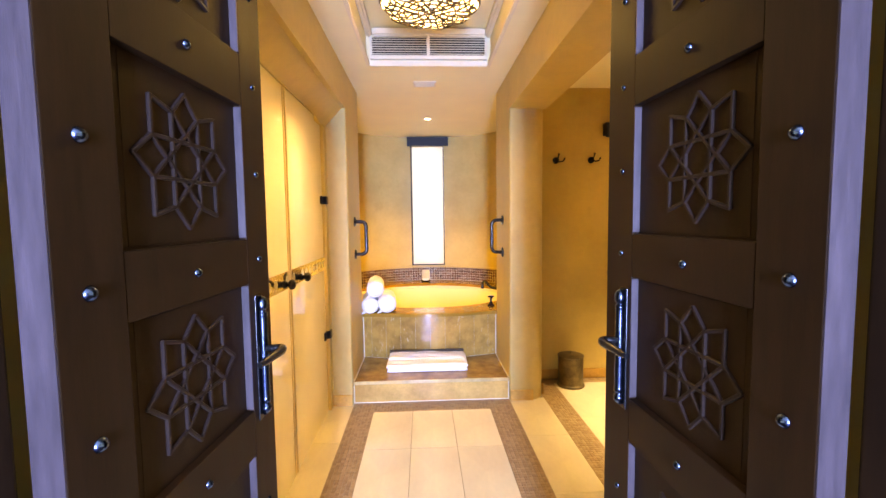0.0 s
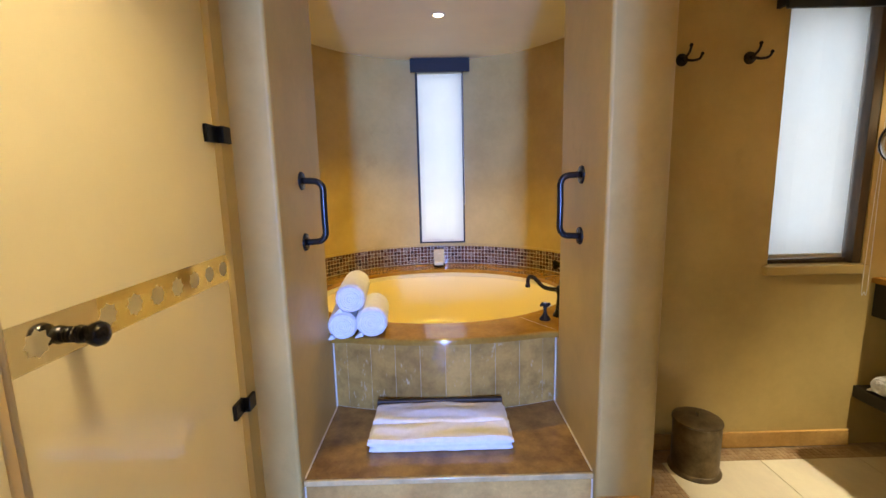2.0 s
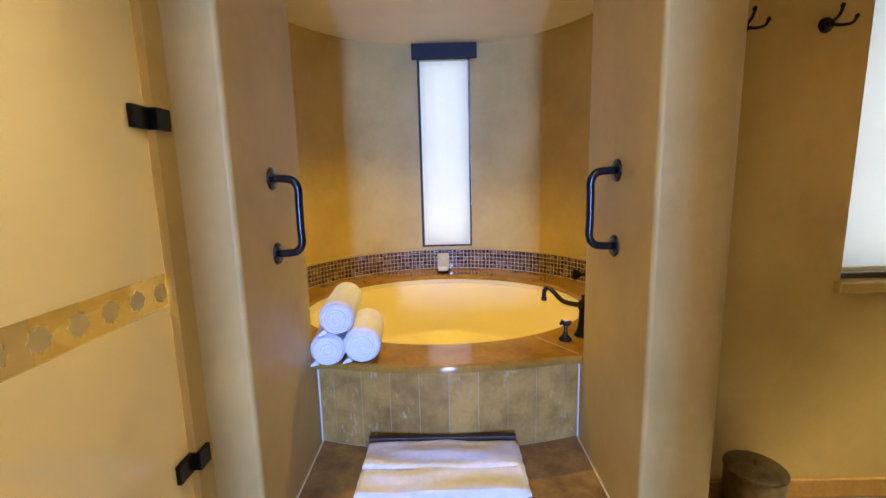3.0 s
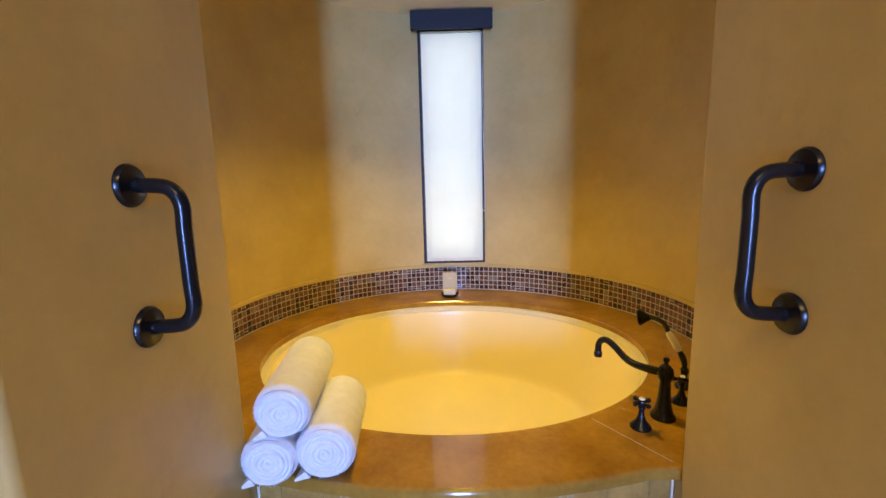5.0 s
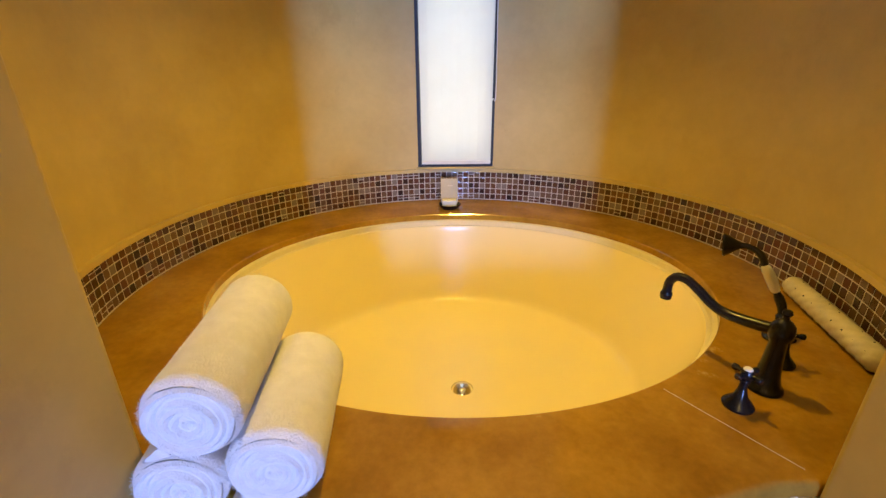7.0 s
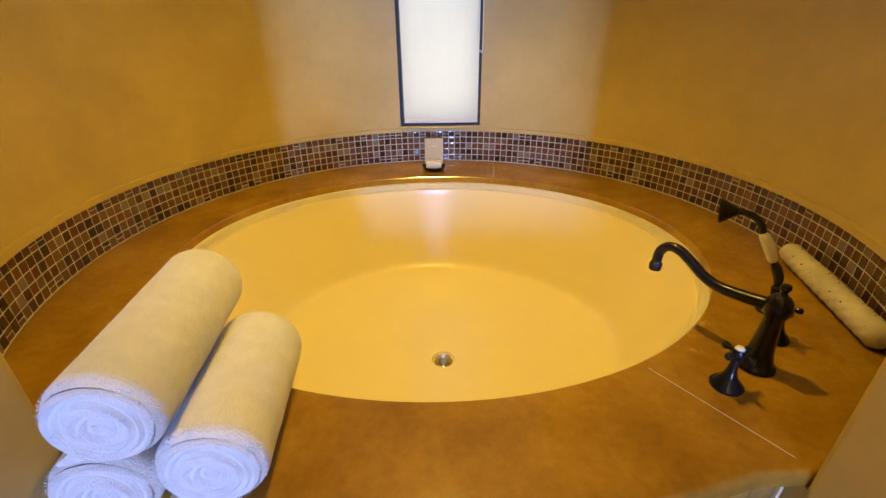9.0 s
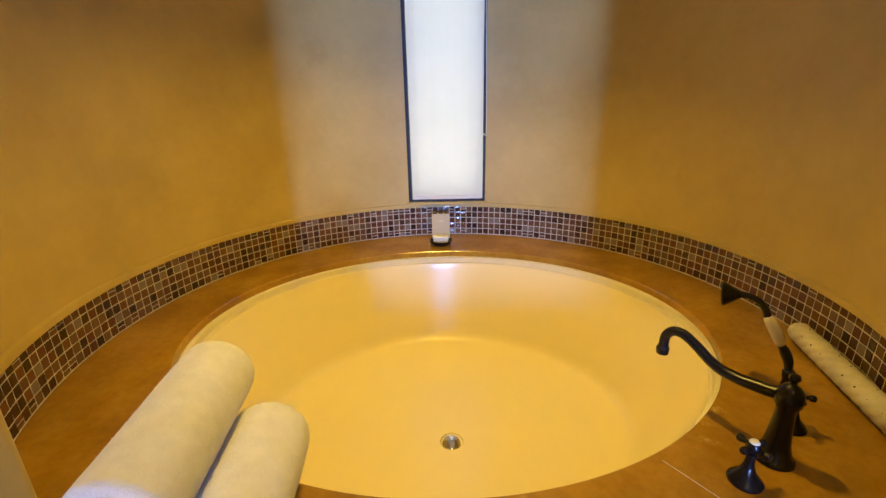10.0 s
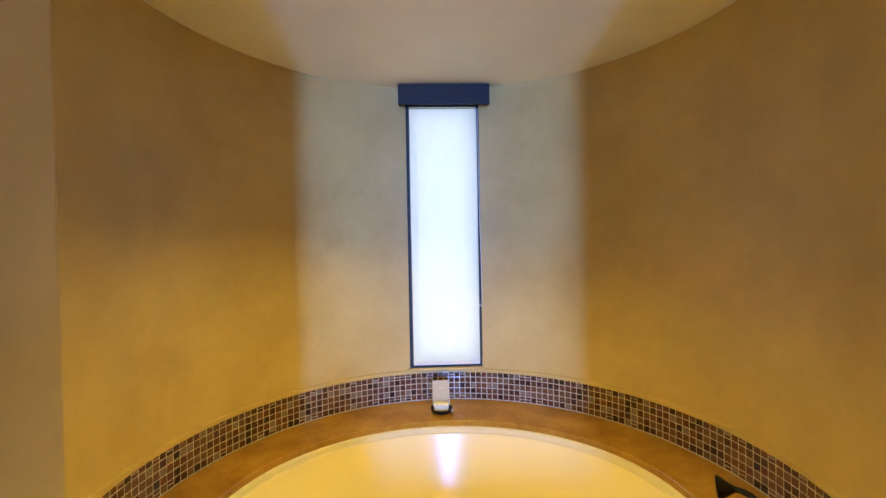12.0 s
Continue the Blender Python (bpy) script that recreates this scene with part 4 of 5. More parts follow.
    for p, s in zip(q, q[1:]):
        for k in range(4):
            b.faces.new((p[k], p[(k + 1) % 4], s[(k + 1) % 4], s[k]))
    b.faces.new(q[0]), b.faces.new(q[-1][::-1])
    part("loose_edge", b, TOWEL, t, smooth=True, local=True)
    return t


rolled_towel(0.214, 0.172, 4.622, 5.000, DECK_Z + 0.079, 0.079, "white rolled towel at the stack's base", 1)
rolled_towel(0.366, 0.338, 4.650, 4.980, DECK_Z + 0.086, 0.086, "white rolled towel at the stack's base", 2)
rolled_towel(0.264, 0.228, 4.620, 5.015, DECK_Z + 0.228, 0.079, "white rolled towel resting on two others", 3)

# folded bath mat on the step
mat_thing = thing("folded_bath_mat", pose(0.722, 4.47, STEP_Z), "white terry bath mat folded on the step", "bath mat")


def soft_layer(x0, x1, y0, y1, z0, z1, seed, lean=0.0, rough=0.006):
    b = bmesh.new()
    nx, ny = 36, 24
    top, bot = [], []
    for i in range(nx + 1):
        ct, cb = [], []
        for j in range(ny + 1):
            u, v = i / nx, j / ny
            x, y = x0 + (x1 - x0) * u, y0 + (y1 - y0) * v
            e = min(u, 1 - u) * (x1 - x0)
            f = min(v, 1 - v) * (y1 - y0)
            round_ = 0.45 * (z1 - z0) * (max(0, 1 - e / 0.016) ** 2 + max(0, 1 - f / 0.016) ** 2)
            w = rough * noise.noise((x * 5 + seed, y * 13, 0)) + 0.0025 * noise.noise((x * 40, y * 40, seed))
            edge = 0.004 * noise.noise((u * 9, v * 9, seed + 4))
            ct.append(b.verts.new((x + edge, y + edge, z1 + w + lean * v - min(round_, (z1 - z0) * 0.5))))
            cb.append(b.verts.new((x + edge, y + edge, z0 + min(round_ * 0.4, (z1 - z0) * 0.3) + lean * v)))
        top.append(ct), bot.append(cb)
    for i in range(nx):
        for j in range(ny):
            b.faces.new((top[i][j], top[i + 1][j], top[i + 1][j + 1], top[i][j + 1]))
            b.faces.new((bot[i][j], bot[i][j + 1], bot[i + 1][j + 1], bot[i + 1][j]))
    for i in range(nx):
        b.faces.new((top[i][0], bot[i][0], bot[i + 1][0], top[i + 1][0]))
        b.faces.new((top[i][ny], top[i + 1][ny], bot[i + 1][ny], bot[i][ny]))
    for j in range(ny):
        b.faces.new((top[0][j], top[0][j + 1], bot[0][j + 1], bot[0][j]))
        b.faces.new((top[nx][j], bot[nx][j], bot[nx][j + 1], top[nx][j + 1]))
    return b


part("lower_fold", soft_layer(0.390, 1.068, 4.258, 4.575, STEP_Z, STEP_Z + 0.036, 1), TOWEL, mat_thing, smooth=True)
part("upper_fold", soft_layer(0.384, 1.074, 4.254, 4.572, STEP_Z + 0.034, STEP_Z + 0.066, 5, rough=0.016), TOWEL, mat_thing, smooth=True)
part("top_flap", soft_layer(0.392, 1.064, 4.40, 4.574, STEP_Z + 0.060, STEP_Z + 0.082, 9, rough=0.018), TOWEL, mat_thing, smooth=True)
part("dark_lining", box(0.388, 4.576, STEP_Z + 0.001, 1.066, 4.604, STEP_Z + 0.092, bevel=0.004), LEATHER, mat_thing, "dark brown backing edge")

# ---- bath filler ----
F = Vector((1.476, 4.950, DECK_Z))
faucet = thing("bath_faucet", pose(*F), "dark bronze bath faucet on the deck", "faucet")
fz = lambda z: F.z + z
part("body", lathe([(0.0, 0.222), (0.009, 0.220), (0.011, 0.212), (0.007, 0.204), (0.008, 0.197), (0.016, 0.192), (0.024, 0.182), (0.028, 0.166), (0.026, 0.150), (0.019, 0.138), (0.0195, 0.115), (0.022, 0.08), (0.026, 0.045), (0.033, 0.018), (0.038, 0.012), (0.041, 0.008), (0.042, 0.0)], 28, Matrix.Translation(F)), BRONZE, faucet, smooth=True)
away = Vector((-0.508, 0.861))
reach = lambda d, z, r: (F.x + away.x * d, F.y + away.y * d, fz(z), r)
part("spout", tube([reach(0.0, 0.166, 0.015), reach(0.06, 0.156, 0.0145), reach(0.125, 0.152, 0.0135), reach(0.165, 0.163, 0.013), reach(0.205, 0.187, 0.0128), reach(0.240, 0.203, 0.0126), reach(0.268, 0.200, 0.0126), reach(0.286, 0.178, 0.0126), reach(0.289, 0.148, 0.0128), reach(0.289, 0.140, 0.0165), reach(0.289, 0.124, 0.0155)], 0.013, 16, 8), BRONZE, faucet, "curved spout", smooth=True)


def cross_valve(x, y, yaw, label):
    v = thing("tap_handle", pose(x, y, DECK_Z, 0, 0, yaw), label, "tap", "tap handles beside the faucet")
    v.scale = (0.84, 0.84, 0.86)
    part("base", lathe([(0.040, 0.0), (0.041, 0.006), (0.035, 0.014), (0.019, 0.032), (0.012, 0.055), (0.010, 0.078), (0.015, 0.083), (0.014, 0.090), (0.009, 0.093), (0, 0.093)], 28), BRONZE, v, smooth=True, local=True)
    hub = part("hub", lathe([(0.0, 0.122), (0.013, 0.120), (0.017, 0.113), (0.018, 0.100), (0.013, 0.092), (0, 0.091)], 20), BRONZE, v, smooth=True, local=True)
    part("button", lathe([(0.0, 0.1255), (0.009, 0.1248), (0.012, 0.121), (0.012, 0.1195)], 18), PORCELAIN, hub, "white porcelain button", smooth=True, local=True)
    for k in range(4):
        c, s = math.cos(math.pi / 2 * k), math.sin(math.pi / 2 * k)
        q = lambda d, r: (d * c, d * s, 0.107, r)
        part("spoke", tube([q(0.008, 0.007), q(0.022, 0.0062), q(0.030, 0.0095), q(0.039, 0.009), q(0.042, 0.0045)], 0.006, 10, 4), BRONZE, hub, smooth=True, local=True)


cross_valve(1.370, 4.889, 20, "dark bronze cross tap with white button")
cross_valve(1.590, 5.045, 65, "dark bronze cross tap with white button")

hs = thing("hand_shower", pose(1.665, 5.165, DECK_Z), "bronze hand shower with an ivory grip", "hand shower")
part("pedestal", lathe([(0.034, 0.0), (0.035, 0.005), (0.028, 0.012), (0.014, 0.022), (0.011, 0.05), (0.014, 0.06), (0.016, 0.075), (0.010, 0.082), (0, 0.083)], 24, pose(1.665, 5.165, DECK_Z)), BRONZE, hs, smooth=True)
part("lower_stem", tube([(1.666, 5.168, 0.672, 0.008), (1.670, 5.18, 0.700, 0.012), (1.667, 5.195, 0.722, 0.013), (1.662, 5.206, 0.738, 0.009)], 0.01, 12, 6), BRONZE, hs, smooth=True)
part("grip", tube([(1.662, 5.206, 0.736, 0.0085), (1.657, 5.209, 0.747, 0.0135), (1.642, 5.216, 0.778, 0.0155), (1.626, 5.223, 0.806, 0.0135), (1.620, 5.226, 0.818, 0.0095)], 0.012, 14, 6), PORCELAIN, hs, "ivory grip", smooth=True)
part("neck", tube([(1.621, 5.226, 0.816, 0.010), (1.613, 5.232, 0.838, 0.010), (1.600, 5.246, 0.855, 0.0095), (1.582, 5.264, 0.862, 0.0088), (1.566, 5.278, 0.860, 0.010)], 0.01, 12, 6), BRONZE, hs, smooth=True)
part("rose", lathe([(0.0, 0.046), (0.034, 0.045), (0.036, 0.041), (0.030, 0.030), (0.016, 0.010), (0.010, 0.0), (0, 0)], 26, look((1.570, 5.274, 0.861), (1.45, 5.36, 0.84)) @ pose(0, 0, 0, 180)), BRONZE, hs, "flared bell rose", smooth=True)

# quilted bath pillow along the wall
pil = thing("bath_pillow", pose(1.90, 5.2, DECK_Z), "cream quilted bath bolster lying on the deck", "bath pillow")
P0, P1 = Vector((1.932, 5.465, DECK_Z + 0.035)), Vector((1.800, 4.975, DECK_Z + 0.035))
b = bmesh.new()
rings = []
ax = (P1 - P0).normalized()
sd = ax.cross(Vector((0, 0, 1))).normalized()
for i in range(161):
    u = i / 160
    d = min(u, 1 - u) * (P1 - P0).length
    k = math.sqrt(max(0.0, 1 - max(0, 1 - d / 0.03) ** 2)) * 0.97 + 0.03
    ring = []
    for j in range(40):
        a = 2 * math.pi * j / 40
        q = 1 + 0.12 * (abs(math.sin(u * 38 + 3 * a)) * abs(math.sin(u * 38 - 3 * a))) ** 0.5
        ring.append(b.verts.new(P0.lerp(P1, u) + 0.0312 * k * q * (math.cos(a) * sd + math.sin(a) * Vector((0, 0, 1)))))
    rings.append(ring)
for p, q in zip(rings, rings[1:]):
    for j in range(40):
        b.faces.new((p[j], p[(j + 1) % 40], q[(j + 1) % 40], q[j]))
b.faces.new(rings[0]), b.faces.new(rings[-1][::-1])
part("cushion", b, BOLSTER, pil, smooth=True)
for i in range(9):
    for a in (0.6, 1.7, 2.7):
        u = 0.08 + i * 0.105 + (0.05 if a == 1.7 else 0)
        c = P0.lerp(P1, min(u, 0.96)) + 0.0325 * (math.cos(a) * sd + math.sin(a) * Vector((0, 0, 1)))
        part("button", lathe([(0.0, 0.0022), (0.0022, 0.0012), (0.0026, -0.002)], 8, Matrix.Translation(c)), BLACK, pil, smooth=True)

# folded card in a dark dish by the window
dish = thing("soap_dish", pose(0.736, 6.59, DECK_Z), "dark bronze round dish holding a card", "dish")
part("bowl", lathe([(0.0, 0.006), (0.045, 0.007), (0.056, 0.016), (0.064, 0.028), (0.066, 0.028), (0.062, 0.014), (0.048, 0.0), (0, 0)], 32, pose(0.736, 6.59, DECK_Z)), BRONZE, dish, smooth=True)
card = thing("amenity_card", pose(0.736, 6.60, DECK_Z + 0.008), "ivory folded card standing in the dish", "card")
tilt = Matrix.Translation((0.736, 6.625, DECK_Z + 0.012)) @ Matrix.Rotation(radians(-24), 4, "X")
b = box(-0.052, -0.003, 0.0, 0.052, 0.003, 0.160, bevel=0.001)
bmesh.ops.transform(b, matrix=tilt, verts=b.verts)
part("back_leaf", b, CARD, card)
part("front_leaf", box(0.692, 6.565, DECK_Z + 0.012, 0.776, 6.612, DECK_Z + 0.052, bevel=0.004), TRIM, card)
b = box(-0.012, -0.0045, 0.112, 0.020, -0.003, 0.118)
bmesh.ops.transform(b, matrix=tilt, verts=b.verts)
part("printed_bar", b, GROUT, card, "faint printed line")

# ---- ceiling fixtures ----


def downlight(x, y, label):
    d = thing("downlight", pose(x, y, H), label, "downlight", "recessed downlights")
    part("trim_ring", lathe([(0.034, 0.001), (0.034, -0.003), (0.043, -0.006), (0.050, -0.003), (0.050, 0.001)], 32), TRIM, d, smooth=True, local=True)
    part("lens", lathe([(0, -0.001), (0.034, -0.001), (0.034, 0.004)], 28), SPOT_GLASS, d, "lit lens", local=True)


downlight(0.775, 5.65, "small lit recessed downlight above the tub")
# unseen fixture, added to go with the lamp behind the frosted glass
downlight(-0.48, 3.25, "small added downlight above the shower, out of view")
downlight(2.94, 3.55, "small lit recessed downlight above the vanity floor")

v = thing("ceiling_vent", pose(0.742, 4.39, H), "small ivory slotted ceiling vent", "vent")
part("frame", box(0.648, 4.325, H - 0.008, 0.836, 4.34, H), TRIM, v)
part("frame", box(0.648, 4.44, H - 0.008, 0.836, 4.455, H), TRIM, v)
part("frame", box(0.648, 4.34, H - 0.008, 0.663, 4.44, H), TRIM, v)
part("frame", box(0.821, 4.34, H - 0.008, 0.836, 4.44, H), TRIM, v)
part("backing", box(0.663, 4.34, H - 0.0025, 0.821, 4.44, H - 0.001), GROUT, v)
for k in range(5):
    part("slat", box(0.663, 4.346 + k * 0.019, H - 0.007, 0.821, 4.355 + k * 0.019, H - 0.003), TRIM, v)

ac = thing("air_grille", pose(0.772, TY1, H + 0.05), "ivory twin louvred air grille in ceiling tray", "air vent")
gx = (TX0 + 0.028, 0.760, 0.776, TX1 - 0.028)
part("backing", box(gx[0], TY1 - 0.006, 2.668, gx[3], TY1 - 0.004, 2.80), BLACK, ac)
for x0, x1 in ((gx[0], gx[0] + 0.016), (gx[1] - 0.004, gx[2] + 0.004), (gx[3] - 0.016, gx[3])):
    part("frame", box(x0, TY1 - 0.03, 2.655, x1, TY1 - 0.003, 2.80), TRIM, ac)
part("frame", box(gx[0], TY1 - 0.034, 2.640, gx[3], TY1 - 0.003, 2.668, bevel=0.004), TRIM, ac)
for x0, x1 in ((gx[0] + 0.017, gx[1] - 0.005), (gx[2] + 0.005, gx[3] - 0.017)):
    for k in range(7):
        b = box(x0, -0.010, -0.0016, x1, 0.010, 0.0016)
        bmesh.ops.transform(b, matrix=pose(0, TY1 - 0.017, 2.682 + k * 0.0172, 32), verts=b.verts)
        part("slat", b, TRIM, ac)

# pierced metal ceiling lantern
LX, LY, LZ = 0.765, 3.04, 2.575
cl = thing("ceiling_lantern", pose(LX, LY, LZ), "pierced bronze ceiling lantern glowing amber", "ceiling lamp")


def scallop(a):
    return 0.238 + 0.026 * abs(math.cos(5 * a))


b = bmesh.new()
rings = []
for k, z in ((0.0, -0.026), (0.35, -0.025), (0.62, -0.022), (0.82, -0.014), (0.95, 0.004), (0.985, 0.03), (0.985, 0.10)):
    rings.append([b.verts.new((LX + k * scallop(2 * math.pi * i / 96) * math.cos(2 * math.pi * i / 96), LY + k * scallop(2 * math.pi * i / 96) * math.sin(2 * math.pi * i / 96), LZ + z)) for i in range(96)] if k else [b.verts.new((LX, LY, LZ + z))])
for p, q in zip(rings, rings[1:]):
    for i in range(96):
        j = (i + 1) % 96
        if len(p) == 1:
            b.faces.new((p[0], q[j], q[i]))
        else:
            b.faces.new((p[i], p[j], q[j], q[i]))
part("diffuser", b, LAMP_GLASS, cl, "glowing amber glass", smooth=True)


def lantern_z(k):
    ks = [0, 0.35, 0.62, 0.82, 0.95, 0.985]
    zs = [-0.026, -0.025, -0.022, -0.014, 0.004, 0.03]
    return float(np.interp(k, ks, zs)) - 0.004


bm = bmesh.new()
rnd = random.Random(5)
cells = []
for ring_i, (k, n) in enumerate(((0.0, 1), (0.13, 6), (0.26, 12), (0.39, 18), (0.52, 24), (0.65, 30), (0.78, 36), (0.89, 42), (0.985, 48))):
    for i in range(n):
        a = 2 * math.pi * (i + 0.5 * (ring_i % 2)) / n + rnd.uniform(-0.3, 0.3) * 2 * math.pi / n
        cells.append((k, a, n))
byring = {}
for k, a, n in cells:
    byring.setdefault(k, []).append(a)


def pos(k, a):
    """A knot of the pierced cover, shifted a little from its ring."""
    q = min(0.99, max(0.0, k + (0.030 * math.sin(a * 37 + k * 91) if 0 < k < 0.97 else 0)))
    return Vector((LX + q * scallop(a) * math.cos(a), LY + q * scallop(a) * math.sin(a), LZ + lantern_z(q)))



ks = sorted(byring)


def strut(p, q, r):
    global bm
    d = q - p
    b = bmesh.new()
    bmesh.ops.create_cone(b, cap_ends=True, segments=5, radius1=r, radius2=r, depth=d.length * 1.08)
    bmesh.ops.transform(b, matrix=Matrix.Translation((p + q) / 2) @ d.to_track_quat("Z", "Y").to_matrix().to_4x4(), verts=b.verts)
    merge(bm, b)


for k in ks[1:]:
    ring = byring[k]
    for i, a in enumerate(ring):
        c = ring[(i + 1) % len(ring)]
        if rnd.random() < 0.85 or k > 0.97:
            strut(pos(k, a), pos(k, c), 0.0052 if k < 0.97 else 0.008)
for k0, k1 in zip(ks, ks[1:]):
    for a in byring[k1]:
        c = min(byring[k0], key=lambda t: abs((t - a + math.pi) % (2 * math.pi) - math.pi))
        strut(pos(k0, c), pos(k1, a), 0.0052)
for i in range(48):
    a = 2 * math.pi * i / 48
    p = pos(0.99, a)
    strut(p, p + Vector((0, 0, 0.07)), 0.005)
part("pierced_cover", bm, BIN, cl, "pierced aged bronze cover")
part("canopy", lathe([(0.0, 0.12), (0.2, 0.118), (0.225, 0.112), (0.2, 0.13), (0.04, 0.16), (0.035, T - LZ), (0, T - LZ)], 36, pose(LX, LY, LZ)), BIN, cl, smooth=True)

# ---- vanity room things ----


def robe_hook(x, z):
    h = thing("robe_hook", pose(x, YN, z), "dark bronze double robe hook on plaster", "hook", "robe hooks")
    part("rose", lathe([(0.0, 0.016), (0.012, 0.015), (0.016, 0.010), (0.026, 0.007), (0.029, 0.0)], 24, pose(x, YN, z, 90)), BRONZE, h, smooth=True)
    part("upper_prong", tube([(x, YN - 0.01, z, 0.008), (x, YN - 0.03, z + 0.004, 0.0065), (x + 0.006, YN - 0.05, z + 0.022, 0.0055), (x + 0.010, YN - 0.054, z + 0.044, 0.006), (x + 0.010, YN - 0.054, z + 0.05, 0.0085), (x + 0.010, YN - 0.054, z + 0.058, 0.004)], 0.006, 10, 6), BRONZE, h, smooth=True)
    part("lower_prong", tube([(x, YN - 0.02, z - 0.002, 0.0065), (x + 0.02, YN - 0.045, z - 0.014, 0.006), (x + 0.045, YN - 0.06, z - 0.012, 0.0055), (x + 0.055, YN - 0.064, z + 0.004, 0.006), (x + 0.057, YN - 0.064, z + 0.01, 0.008), (x + 0.058, YN - 0.064, z + 0.017, 0.004)], 0.006, 10, 6), BRONZE, h, smooth=True)


robe_hook(1.893, 1.972)
robe_hook(2.210, 1.975)

bx, by = 1.985, 4.335
wb = thing("waste_bin", pose(bx, by, 0), "aged brass lidded waste bin on the floor", "bin")
part("body", lathe([(0.0, 0.004), (0.113, 0.004), (0.118, 0.0), (0.120, 0.006), (0.116, 0.016), (0.108, 0.022), (0.106, 0.04), (0.107, 0.24), (0.106, 0.262), (0.10, 0.263), (0.10, 0.03), (0, 0.03)], 40), BIN, wb, smooth=True, local=True)
lid = part("lid", lathe([(0.0, 0.280), (0.05, 0.280), (0.095, 0.275), (0.110, 0.269), (0.112, 0.263), (0.108, 0.260), (0, 0.260)], 40), BIN, wb, smooth=True, local=True)
part("knob", lathe([(0.0, 0.306), (0.006, 0.304), (0.009, 0.298), (0.006, 0.291), (0.004, 0.286), (0.007, 0.279)], 16), BIN, lid, smooth=True, local=True)

# vanity counter, front drawers and shelf
ZC = 0.914
vc = thing("vanity_counter", pose(3.0, 3.4, 0), "amber stone counter on dark wood shelves", "vanity")
b = bmesh.new()
out = [(2.925, YN), (2.925, 4.16), (2.70, 4.14), (2.70, YS + 0.02), (XE - 0.001, YS + 0.02), (XE - 0.001, YN)]
lo = [b.verts.new((x, y - 0.001, ZC - 0.028)) for x, y in out]
hi = [b.verts.new((x, y - 0.001, ZC)) for x, y in out]
b.faces.new(hi), b.faces.new(lo[::-1])
for i in range(6):
    b.faces.new((lo[i], lo[(i + 1) % 6], hi[(i + 1) % 6], hi[i]))
bmesh.ops.bevel(b, geom=[e for e in b.edges if e.verts[0].co.z > ZC - 0.001 and e.verts[1].co.z > ZC - 0.001], offset=0.004, segments=2, affect="EDGES")
part("worktop", b, COUNTER, vc, "glossy amber stone worktop")
part("apron", box(2.945, 4.17, 0.71, 2.965, YN - 0.002, ZC - 0.028, bevel=0.002), VANITY_WOOD, vc, "near-black wood apron")
part("apron", box(2.735, YS + 0.02, 0.71, 2.76, 4.12, ZC - 0.028, bevel=0.002), VANITY_WOOD, vc)
part("apron", box(2.76, 4.10, 0.71, 2.945, 4.12, ZC - 0.028), VANITY_WOOD, vc)
for k in range(2):
    part("drawer_front", box(2.722, YS + 0.1 + k * 1.1, 0.725, 2.735, YS + 1.15 + k * 1.1, ZC - 0.04, bevel=0.003), VANITY_WOOD, vc)
part("lower_shelf", box(2.90, YS + 0.02, 0.27, XE - 0.001, YN - 0.002, 0.335, bevel=0.004), VANITY_WOOD, vc, "thick dark wood shelf")
part("back_panel", box(XE - 0.03, YS + 0.02, 0.0, XE - 0.004, YN - 0.002, ZC - 0.03), VANITY_WOOD, vc)
part("end_panel", box(2.80, YS + 0.02, 0.0, XE - 0.035, YS + 0.06, ZC - 0.03), VANITY_WOOD, vc)
for y in (2.35, 3.35):
    part("support", box(2.86, y, 0.0, 2.92, y + 0.06, 0.269), VANITY_WOOD, vc)

rolled_towel(2.915, 3.18, 4.375, 4.41, 0.335 + 0.049, 0.049, "white rolled towel on the vanity shelf", 7, "rolled towels on the shelf")
rolled_towel(2.91, 3.17, 4.270, 4.30, 0.335 + 0.051, 0.051, "white rolled towel on the vanity shelf", 8, "rolled towels on the shelf")

basin = thing("wash_basin", pose(3.06, 3.86, ZC), "white oval porcelain basin set in counter", "basin")
b = bmesh.new()
prof = [(0.255, 0.001), (0.262, 0.012), (0.252, 0.022), (0.236, 0.020), (0.225, 0.006), (0.21, 0.004), (0.12, 0.003), (0.0, 0.0025)]
rings = [[b.verts.new((r * 0.72 * math.cos(2 * math.pi * i / 64), r * math.sin(2 * math.pi * i / 64), z)) for i in range(64)] if r else [b.verts.new((0, 0, z))] for r, z in prof]
for p, q in zip(rings, rings[1:]):
    for i in range(64):
        j = (i + 1) % 64
        b.faces.new((p[i], p[j], q[j], q[i]) if len(q) > 1 else (p[i], p[j], q[0]))
part("bowl", b, PORCELAIN, basin, smooth=True, local=True)
part("plug", lathe([(0.02, 0.003), (0.018, 0.006), (0, 0.007)], 18), CHROME, basin, local=True, smooth=True)

